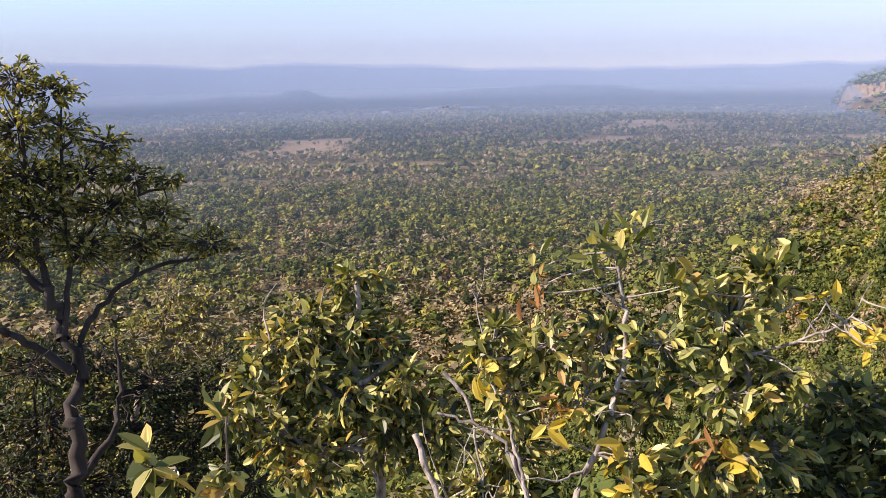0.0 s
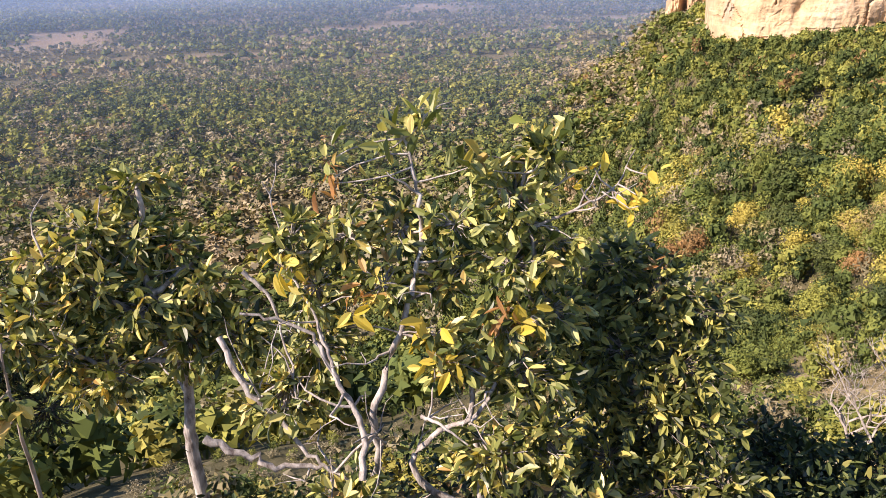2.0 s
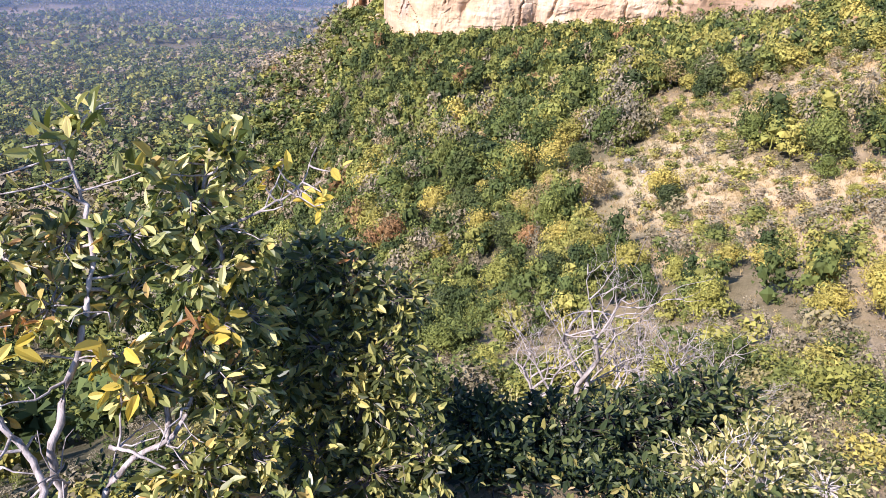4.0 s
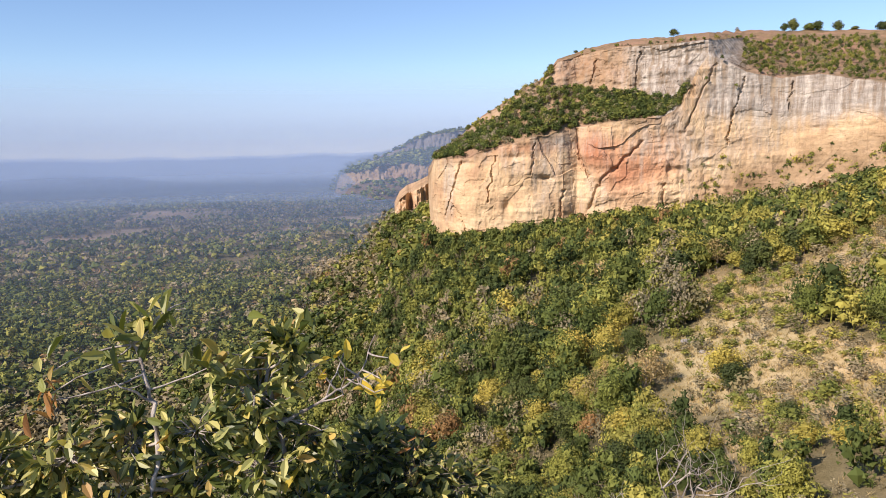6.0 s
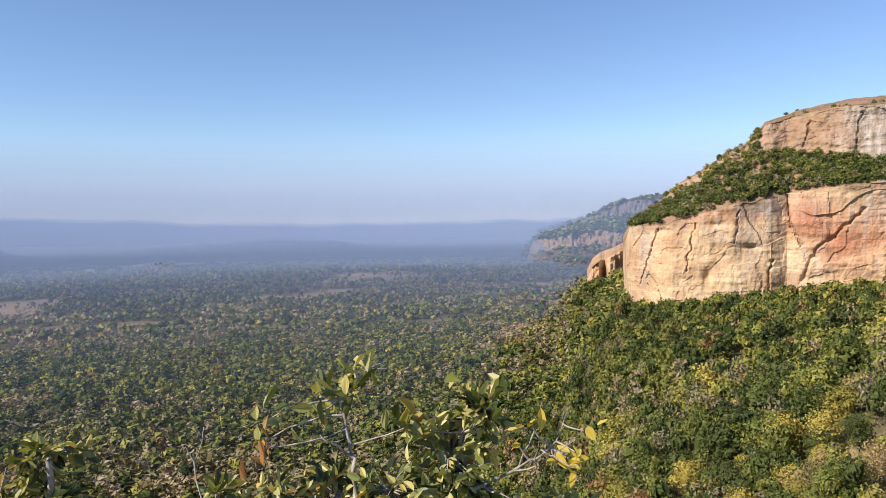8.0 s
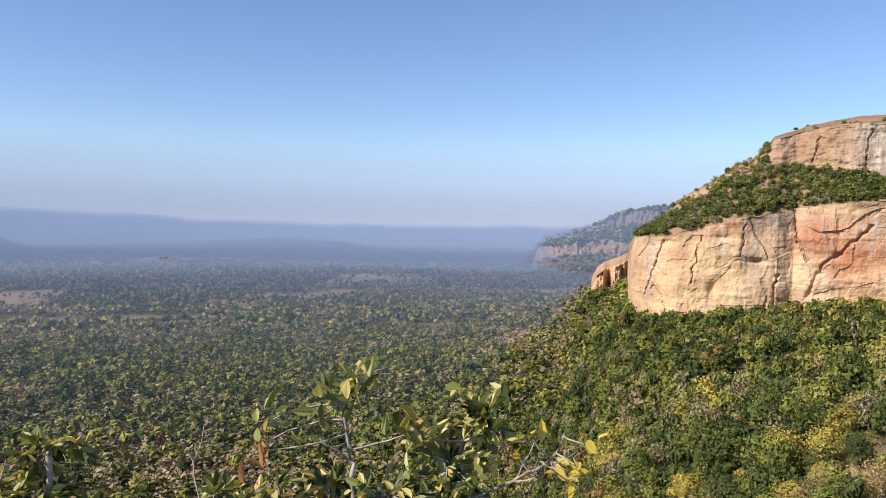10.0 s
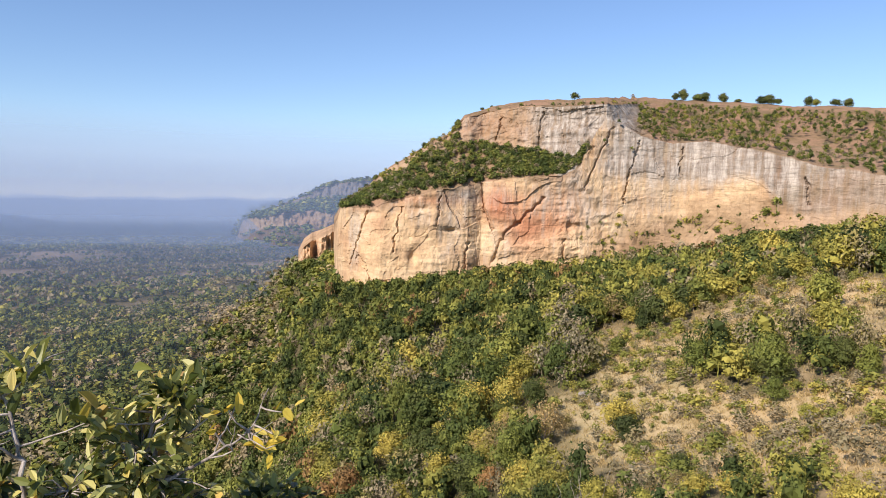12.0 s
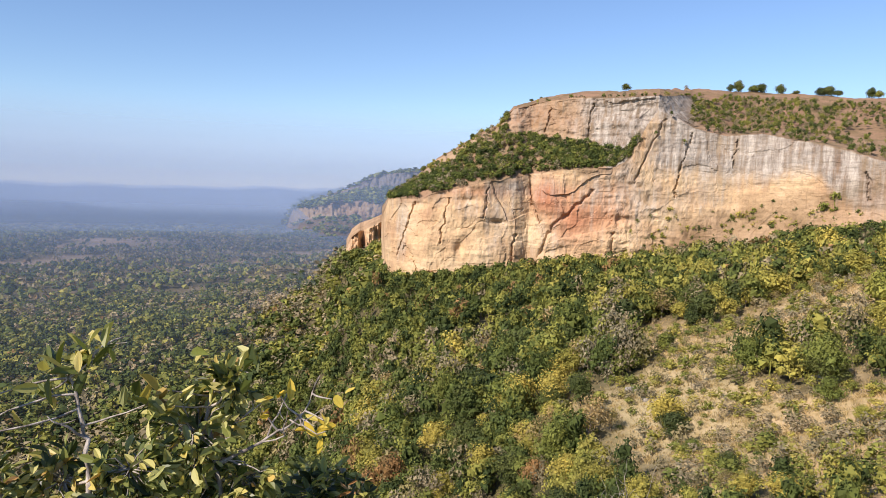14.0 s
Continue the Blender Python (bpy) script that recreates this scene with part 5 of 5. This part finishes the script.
    for tone, size, count, at in p["sprays"]:
        node_at = nodes_all[np.argmin(np.linalg.norm(nodes_all - at, axis=1))]
        q = at + g.normal(size=(count, 3)) * size * 0.35
        out = g.normal(size=(count, 3)) * 0.9 + ((0, 0, -1.6) if tone == 2 else (0, 0, 1.2 if tone == 0 else -0.2))
        fs = leaf_frames(g, q, out, np.full(count, size))
        for j in range(count):
            single_leaf(base, foot, [k[j] for k in fs], g, LEAF_MESHES[tone])
        v, f = tube(limb_path(node_at, at, 0.06, 5, g), np.linspace(twig * 1.3, twig * 0.6, 5), 4)
        part("twig", mesh_np("twig", v, f, bark, True), base).matrix_parent_inverse = home
    return tagged(base, label, category)


MAIN = plant()
stem(MAIN, 0.025, (1.07, 2.99, -3.75), (0.63, 3.5, -3.08), (0.61, 3.48, -2.64), (0.6, 3.46, -2.32), (0.78, 3.54, -1.93), (0.86, 3.62, -1.75), (0.92, 3.69, -1.57), (0.95, 3.77, -1.33), (0.92, 3.81, -1.1), (0.89, 3.84, -0.97))
stem(MAIN, 0.02, (0.47, 3.24, -2.64), (0.51, 3.39, -2.43), (0.46, 3.49, -2.3), (0.38, 3.6, -2.13), (0.31, 3.69, -1.98), (0.15, 3.75, -1.89), (-0.05, 3.77, -1.83))
stem(MAIN, 0.013, (0.42, 3.55, -2.22), (0.38, 3.64, -2.06), (0.34, 3.73, -1.89), (0.25, 3.84, -1.67), (0.25, 3.89, -1.57))
stem(MAIN, 0.029, (1.09, 2.99, -3.75), (1.1, 3.12, -3.22), (1.13, 3.22, -2.96), (1.14, 3.3, -2.69), (1.16, 3.45, -2.32), (1.46, 3.49, -1.87), (1.55, 3.59, -1.43))
stem(MAIN, 0.016, (1.53, 3.53, -1.6), (1.53, 3.69, -1.21), (1.6, 3.72, -0.98))
stem(MAIN, 0.024, (1.15, 3.24, -3.07), (0.8, 3.38, -2.79), (0.87, 3.37, -2.55), (1.1, 3.28, -2.41), (1.22, 3.26, -2.19))
stem(MAIN, 0.012, (0.81, 3.28, -2.33), (0.89, 3.15, -2.32), (1.0, 3.06, -2.4))
stem(MAIN, 0.01, (1.54, 3.56, -1.44), (1.68, 3.52, -1.38), (1.81, 3.49, -1.32), (1.94, 3.45, -1.23), (2.05, 3.45, -1.03))
stem(MAIN, 0.02, (-0.18, 3.9, -2.02), (-0.06, 3.75, -2.29), (0.09, 3.66, -2.44), (0.2, 3.55, -2.6), (0.33, 3.46, -2.7), (0.49, 3.33, -2.84))
stem(MAIN, 0.025, (-0.31, 3.62, -2.47), (-0.13, 3.57, -2.57), (0.03, 3.51, -2.65), (0.27, 3.48, -2.68), (0.42, 3.41, -2.76))
stem(MAIN, 0.019, (1.18, 2.86, -3.01), (1.31, 2.86, -2.95), (1.23, 2.99, -2.86))
stem(MAIN, 0.013, (-0.01, 3.96, -1.67), (0.12, 3.89, -1.83), (0.17, 3.78, -2.04), (0.2, 3.59, -2.36))
mass(MAIN, (0.27, 3.94, -1.49, 0.16, 0.14), (0.56, 3.81, -1.46, 0.18, 0.14), (0.86, 3.86, -1.47, 0.19, 0.14), (1.13, 3.69, -1.43, 0.18, 0.15))
mass(MAIN, (1.47, 3.67, -1.32, 0.22, 0.19), (1.62, 3.69, -1.08, 0.14, 0.14), (0.38, 3.92, -1.79, 0.19, 0.16), (0.72, 3.68, -1.72, 0.18, 0.15))
mass(MAIN, (1.1, 3.77, -1.8, 0.19, 0.16), (1.39, 3.51, -1.64, 0.21, 0.18), (1.66, 3.55, -1.55, 0.16, 0.16), (0.36, 3.86, -2.12, 0.2, 0.16))
mass(MAIN, (0.94, 3.44, -1.95, 0.14, 0.08), (1.3, 3.41, -1.91, 0.15, 0.12), (1.44, 3.37, -1.87, 0.12, 0.12), (0.99, 3.39, -2.11, 0.18, 0.09))
mass(MAIN, (1.63, 3.5, -1.93, 0.23, 0.19), (0.16, 3.84, -2.37, 0.27, 0.2), (1.41, 3.41, -2.23, 0.29, 0.19), (1.17, 3.13, -2.58, 0.25, 0.16))
mass(MAIN, (1.48, 3.16, -2.54, 0.23, 0.19), (0.38, 3.22, -2.83, 0.29, 0.16), (0.64, 2.94, -2.94, 0.28, 0.19))
LEFT = plant()
stem(LEFT, 0.04, (-0.45, 4.27, -2.97), (-0.42, 4.29, -2.58), (-0.48, 4.29, -2.14), (-0.58, 4.38, -1.69), (-0.53, 4.41, -1.28))
stem(LEFT, 0.022, (-0.47, 4.21, -2.1), (-0.78, 4.28, -1.85), (-1.04, 4.29, -1.68))
stem(LEFT, 0.02, (-0.43, 4.13, -2.25), (-0.82, 4.1, -2.19), (-1.12, 4.12, -2.02))
stem(LEFT, 0.02, (-0.53, 4.3, -1.88), (-0.29, 4.38, -1.75), (-0.21, 4.42, -1.66))
mass(LEFT, (-0.55, 4.51, -1.29, 0.16, 0.08), (-0.85, 4.4, -1.5, 0.21, 0.12), (-0.6, 4.42, -1.56, 0.21, 0.16), (-0.38, 4.4, -1.68, 0.18, 0.14))
mass(LEFT, (-1.0, 4.32, -1.63, 0.18, 0.14), (-1.14, 4.21, -1.82, 0.18, 0.16), (-0.84, 4.29, -1.81, 0.25, 0.18), (-0.56, 4.27, -1.94, 0.25, 0.18))
mass(LEFT, (-0.26, 4.31, -1.91, 0.21, 0.21), (-1.0, 4.11, -2.1, 0.21, 0.18), (-0.8, 4.08, -2.25, 0.25, 0.18), (-1.23, 4.12, -1.97, 0.12, 0.14))
mass(LEFT, (-0.34, 4.2, -2.14, 0.21, 0.21), (-0.08, 4.19, -2.17, 0.18, 0.21))
RIGHT = plant()
stem(RIGHT, 0.029, (2.26, 2.88, -4.27), (2.28, 3.18, -3.47), (2.22, 3.47, -2.71), (2.24, 3.71, -2.13))
stem(RIGHT, 0.018, (2.23, 3.32, -2.88), (2.53, 3.46, -2.44), (2.75, 3.5, -2.13))
stem(RIGHT, 0.014, (2.2, 3.45, -2.56), (2.05, 3.81, -2.14), (2.03, 3.94, -1.91))
mass(RIGHT, (2.25, 3.84, -1.87, 0.25, 0.18), (2.06, 3.82, -2.1, 0.25, 0.18), (2.41, 3.66, -2.02, 0.25, 0.22), (2.61, 3.5, -2.07, 0.22, 0.18))
mass(RIGHT, (2.19, 3.6, -2.35, 0.29, 0.22), (2.45, 3.4, -2.39, 0.29, 0.22), (1.96, 3.62, -2.51, 0.25, 0.22), (2.24, 3.36, -2.65, 0.29, 0.22))
mass(RIGHT, (2.46, 3.17, -2.68, 0.22, 0.22), (1.98, 3.32, -2.89, 0.29, 0.22), (2.22, 3.08, -2.98, 0.29, 0.22), (2.5, 2.93, -2.92, 0.22, 0.18))
LOW = plant()
stem(LOW, 0.014, (1.58, 2.37, -3.64), (1.53, 2.39, -3.13), (1.51, 2.46, -2.66))
stem(LOW, 0.014, (2.17, 2.0, -3.56), (2.04, 2.08, -3.07), (2.0, 2.2, -2.72))
mass(LOW, (1.5, 2.55, -2.65, 0.24, 0.15), (1.32, 2.52, -2.77, 0.18, 0.15), (1.59, 2.35, -2.79, 0.21, 0.15), (1.97, 2.23, -2.65, 0.18, 0.12))
mass(LOW, (1.99, 2.08, -2.76, 0.18, 0.12), (1.32, 2.31, -2.94, 0.24, 0.15), (1.67, 2.14, -2.91, 0.24, 0.15), (2.0, 1.93, -2.86, 0.21, 0.15))
mass(LOW, (1.01, 2.46, -2.94, 0.21, 0.12))
SHADE = plant()
stem(SHADE, 0.022, (3.55, 2.95, -4.76), (3.49, 3.16, -3.93), (3.48, 3.41, -3.39))
stem(SHADE, 0.022, (4.62, 2.86, -4.78), (4.66, 3.03, -4.16), (4.87, 3.22, -3.76))
mass(SHADE, (3.51, 3.52, -3.42, 0.36, 0.27), (3.36, 3.15, -3.59, 0.39, 0.3), (4.26, 3.36, -3.66, 0.44, 0.24), (4.91, 3.22, -3.89, 0.47, 0.31))
mass(SHADE, (5.64, 3.16, -3.9, 0.45, 0.28), (4.08, 2.83, -3.78, 0.42, 0.28), (6.25, 3.11, -4.0, 0.42, 0.3), (3.17, 2.55, -3.61, 0.36, 0.28))
mass(SHADE, (4.33, 2.51, -3.73, 0.28, 0.23), (2.95, 2.1, -3.6, 0.36, 0.26), (3.4, 2.0, -3.75, 0.34, 0.24), (2.6, 2.45, -3.5, 0.36, 0.3), (3.7, 2.35, -3.7, 0.36, 0.26), (2.5, 1.95, -3.75, 0.3, 0.2))
PALE = plant()
stem(PALE, 0.014, (4.42, 1.6, -4.41), (4.44, 1.82, -3.84), (4.58, 2.06, -3.36))
mass(PALE, (4.65, 2.24, -3.53, 0.37, 0.23), (5.01, 2.16, -3.44, 0.29, 0.29), (4.12, 2.03, -3.61, 0.3, 0.22), (4.17, 1.71, -3.4, 0.34, 0.25))
mass(PALE, (4.67, 1.81, -3.4, 0.27, 0.27), (3.82, 1.64, -3.52, 0.32, 0.16), (5.5, 2.1, -3.6, 0.3, 0.25))
mass(PALE, (5.2, 1.6, -3.5, 0.3, 0.22), (3.99, 1.41, -3.43, 0.24, 0.16), (4.05, 2.21, -3.59, 0.22, 0.15))
BIG = plant()
stem(BIG, 0.11, (-4.0, 7.1, -5.07), (-3.92, 7.1, -4.34), (-3.86, 7.22, -3.74), (-3.96, 7.33, -3.41), (-3.84, 7.52, -3.11), (-4.04, 7.56, -2.74))
stem(BIG, 0.075, (-4.04, 7.56, -2.74), (-4.13, 7.63, -2.38), (-4.34, 7.61, -2.06), (-4.72, 7.48, -1.66))
stem(BIG, 0.055, (-3.96, 7.47, -3.08), (-4.28, 7.42, -2.75), (-4.55, 7.33, -2.57), (-4.81, 7.23, -2.36))
stem(BIG, 0.042, (-3.84, 7.5, -3.16), (-3.9, 7.6, -2.82), (-3.71, 7.82, -2.45), (-3.4, 8.04, -2.2), (-2.9, 8.26, -2.09), (-2.34, 8.46, -2.0))
stem(BIG, 0.042, (-4.13, 7.63, -2.38), (-4.28, 7.74, -1.67), (-4.34, 7.82, -1.02), (-4.34, 7.88, -0.33))
stem(BIG, 0.036, (-4.04, 7.56, -2.74), (-3.97, 7.82, -2.0), (-3.65, 8.1, -1.45), (-3.1, 8.35, -1.28))
stem(BIG, 0.05, (-4.02, 7.32, -4.32), (-3.76, 7.65, -3.97), (-3.66, 7.92, -3.49), (-3.74, 8.11, -2.95))
stem(BIG, 0.03, (-3.97, 7.82, -2.0), (-4.03, 7.96, -1.17), (-3.97, 8.07, -0.29))
stem(BIG, 0.03, (-3.4, 8.04, -2.2), (-3.28, 8.19, -1.79), (-3.38, 8.23, -1.35))
mass(BIG, (-4.35, 7.88, -0.05, 0.35, 0.23), (-4.05, 8.03, -0.2, 0.35, 0.18), (-4.36, 7.85, -0.56, 0.47, 0.32), (-3.99, 8.05, -0.58, 0.31, 0.2))
mass(BIG, (-3.61, 8.21, -0.75, 0.31, 0.18), (-4.3, 7.84, -1.03, 0.54, 0.32), (-3.83, 8.07, -1.07, 0.47, 0.24), (-3.37, 8.27, -1.13, 0.39, 0.18))
mass(BIG, (-3.04, 8.39, -1.19, 0.22, 0.12), (-4.19, 7.83, -1.45, 0.54, 0.28), (-3.65, 8.1, -1.45, 0.47, 0.24), (-3.11, 8.31, -1.53, 0.31, 0.16))
mass(BIG, (-2.66, 8.38, -1.91, 0.39, 0.15), (-3.29, 8.17, -1.85, 0.47, 0.2), (-4.47, 7.63, -1.7, 0.47, 0.32), (-3.86, 7.92, -1.84, 0.47, 0.24))
mass(BIG, (-4.66, 7.62, -1.1, 0.47, 0.49))
OLIVE = plant()
stem(OLIVE, 0.06, (-4.92, 10.76, -5.4), (-4.73, 11.22, -4.56), (-4.59, 11.43, -4.17), (-4.19, 11.64, -3.98), (-3.69, 11.87, -3.81))
stem(OLIVE, 0.04, (-4.59, 11.43, -4.17), (-4.44, 11.65, -3.67), (-4.27, 11.8, -3.39))
mass(OLIVE, (-4.36, 11.75, -3.46, 0.44, 0.18), (-3.86, 11.86, -3.65, 0.39, 0.19), (-4.11, 11.71, -3.89, 0.58, 0.21), (-4.51, 11.57, -3.84, 0.49, 0.24))
mass(OLIVE, (-3.77, 11.68, -4.28, 0.58, 0.24), (-4.34, 11.45, -4.37, 0.68, 0.29), (-4.9, 11.31, -4.12, 0.49, 0.29))
SAP = plant()
stem(SAP, 0.008, (-0.81, 2.55, -1.76), (-0.75, 2.33, -1.36), (-0.71, 2.25, -1.09))
stem(SAP, 0.008, (-1.06, 2.49, -1.71), (-0.94, 2.29, -1.3))
mass(SAP, (-0.73, 2.33, -1.15, 0.05, 0.07), (-0.74, 2.27, -1.27, 0.05, 0.08), (-0.73, 2.22, -1.35, 0.05, 0.05), (-0.96, 2.2, -1.24, 0.06, 0.06))
mass(SAP, (-0.88, 2.21, -1.27, 0.05, 0.06))
THICK = plant()
stem(THICK, 0.05, (-4.34, 9.22, -6.34), (-4.25, 9.25, -5.14), (-4.25, 9.28, -4.09))
stem(THICK, 0.04, (-5.48, 8.81, -6.03), (-5.32, 8.82, -4.88), (-5.21, 8.88, -3.89))
mass(THICK, (-5.32, 9.14, -3.69, 0.76, 0.34), (-4.66, 9.47, -3.75, 0.67, 0.34), (-4.0, 9.6, -4.15, 0.76, 0.38), (-3.37, 9.77, -4.32, 0.59, 0.34))
mass(THICK, (-3.49, 9.47, -4.86, 0.67, 0.42), (-5.16, 8.93, -4.38, 0.84, 0.42), (-4.3, 9.21, -4.7, 0.76, 0.42), (-5.43, 8.48, -4.91, 0.84, 0.42))
mass(THICK, (-4.68, 8.76, -5.18, 0.84, 0.42), (-3.59, 9.16, -5.36, 0.76, 0.38), (-2.84, 9.67, -4.88, 0.5, 0.42), (-2.66, 9.38, -5.51, 0.5, 0.42))
mass(THICK, (-3.09, 9.99, -4.0, 0.5, 0.21))
spray(MAIN, 0, 0.12, 10, (0.98, 3.87, -0.83), (0.86, 3.88, -0.93), (0.92, 3.85, -0.99), (0.8, 3.87, -1.03), (1.01, 3.86, -0.88))
spray(MAIN, 0, 0.12, 7, (1.27, 3.67, -1.05), (1.2, 3.67, -1.11), (1.3, 3.63, -1.12), (0.53, 3.85, -1.04), (1.67, 3.52, -0.98), (1.49, 3.61, -0.95))
spray(MAIN, 1, 0.10, 4, (1.97, 3.36, -1.27), (1.93, 3.37, -1.29), (2.01, 3.34, -1.24), (1.84, 3.49, -1.12), (1.75, 3.51, -1.19), (2.07, 3.35, -1.14))
spray(MAIN, 1, 0.13, 5, (0.92, 3.42, -1.89), (0.85, 3.43, -1.91), (1.0, 3.31, -2.05), (0.9, 3.32, -2.08), (1.4, 3.31, -1.8), (1.43, 3.26, -1.86), (0.54, 3.53, -1.86), (0.21, 3.69, -1.58), (0.17, 3.71, -1.54))
spray(MAIN, 2, 0.12, 6, (1.27, 3.35, -1.81), (1.29, 3.33, -1.84), (0.51, 3.82, -1.14), (0.48, 3.82, -1.17), (0.53, 3.59, -1.73))
spray(LEFT, 2, 0.08, 5, (-0.37, 4.33, -1.58), (-0.36, 4.32, -1.61))
spray(RIGHT, 2, 0.08, 6, (2.42, 3.64, -1.8), (2.42, 3.57, -1.94), (2.43, 3.53, -2.0))
M_treeleaf = leaf_material("tree_leaves", [(0.0, (0.035, 0.05, 0.016)), (0.4, (0.12, 0.14, 0.04)), (0.8, (0.33, 0.325, 0.10)), (1.0, (0.42, 0.36, 0.12))], "island", 0.45, 0.25, 1.0, 0.5)
M_canopy = leaf_material("canopy_leaves", [(0.0, (0.06, 0.08, 0.022)), (0.4, (0.18, 0.19, 0.05)), (0.8, (0.40, 0.38, 0.12)), (1.0, (0.48, 0.41, 0.14))], "island", 0.45, 0.38, 1.0, 0.5)
M_litter = leaf_material("fallen_leaves", [(0.0, (0.14, 0.09, 0.05)), (0.6, (0.26, 0.17, 0.09)), (1.0, (0.36, 0.26, 0.15))], "island", 0.8, 0.1, 1.5, 0.2)
M_stem = bark_material("stem_bark", (0.10, 0.075, 0.06), (0.52, 0.46, 0.39), 22)
build_plant("shrub", MAIN, 501, 0.088, 5600, M_leafy, M_stem, "tall shrub with waxy yellow-green leaves and pale crooked stems", "shrub", 220, 0.005, 0.18)
build_plant("shrub", LEFT, 502, 0.088, 6000, M_leafy, M_stem, "rounded shrub with shiny green leaves", "shrub", 160, 0.004, 0.3)
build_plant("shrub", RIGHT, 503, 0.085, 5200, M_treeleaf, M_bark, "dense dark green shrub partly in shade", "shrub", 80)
build_plant("shrub", LOW, 504, 0.095, 4200, M_leafy, M_bark, "low shrub with large pale yellow-green leaves", "shrub", 120)
build_plant("shrub", SHADE, 505, 0.09, 6000, M_dusky_shaded, M_dark, "wide shrub with shade put into its dark leaf colour", "shrub", 60)
build_plant("shrub", PALE, 506, 0.07, 5000, M_straw, M_pale, "sunlit shrub with small pale yellow leaves and dry twigs", "shrub", 80, 0.004, 1.5)
build_plant("tree", BIG, 507, 0.066, 3000, M_canopy, M_dark, "dark gnarled tree with small leaves and crooked limbs", "tree", 120, 0.008, 0.35)
build_plant("tree", OLIVE, 508, 0.09, 1300, M_straw, M_bark, "thin tree with sparse yellow-green leaves", "tree", 0, 0.01)
build_plant("sapling", SAP, 509, 0.10, 3000, M_leafy, M_bark, "sapling with large drooping green and yellow leaves", "sapling", 20, 0.003)
build_plant("thicket", THICK, 510, 0.085, 1500, M_dusky_shaded, M_dark, "dark leafy thicket on the bank below the tree", "shrub", 0, 0.008)


def undergrowth(name, seed, count, r0, r1, az0, az1, tall, leaf, material, label):
    """Low leafy growth over the bank: leaves on short stalks, thicker in patches."""
    g = np.random.default_rng(seed)
    r, a = np.sqrt(g.uniform(r0 ** 2, r1 ** 2, count)), g.uniform(az0, az1, count)
    x, y = polar(a, r)
    deep = fbm(x * 0.9, y * 0.9, seed) * tall * 2
    z = ground_z(x, y) + g.uniform(0.02, 1.0, count) * np.clip(deep - 0.35 * tall, 0.04, None)
    fr = leaf_frames(g, np.stack([x, y, z], -1), g.normal(size=(count, 3)) * 0.8, np.full(count, leaf))
    tagged(new(name, mesh_np(name, *leaf_mesh_arrays(*fr), material)), label, "undergrowth", kind="stuff")


# the first two take the leaf colours that already hold the shade
undergrowth("undergrowth", 601, 14000, 2.3, 8.5, -45, 28, 0.6, 0.075, M_dusky_shaded, "low dark green growth covering the bank")
undergrowth("undergrowth", 602, 20000, 2.3, 8.5, 18, 72, 0.55, 0.075, M_dusky_shaded, "dark low growth under the shrubs")
undergrowth("undergrowth", 603, 11000, 4.2, 13, 60, 82, 0.6, 0.07, M_straw, "dry pale growth on the bank")
undergrowth("undergrowth", 605, 17000, 8.5, 42, 38, 80, 1.3, 0.14, M_straw, "tall pale dry growth on the bank")
undergrowth("leaf_litter", 604, 14000, 1.6, 9, -50, 85, 0.08, 0.07, M_litter, "fallen brown leaves on the bank")
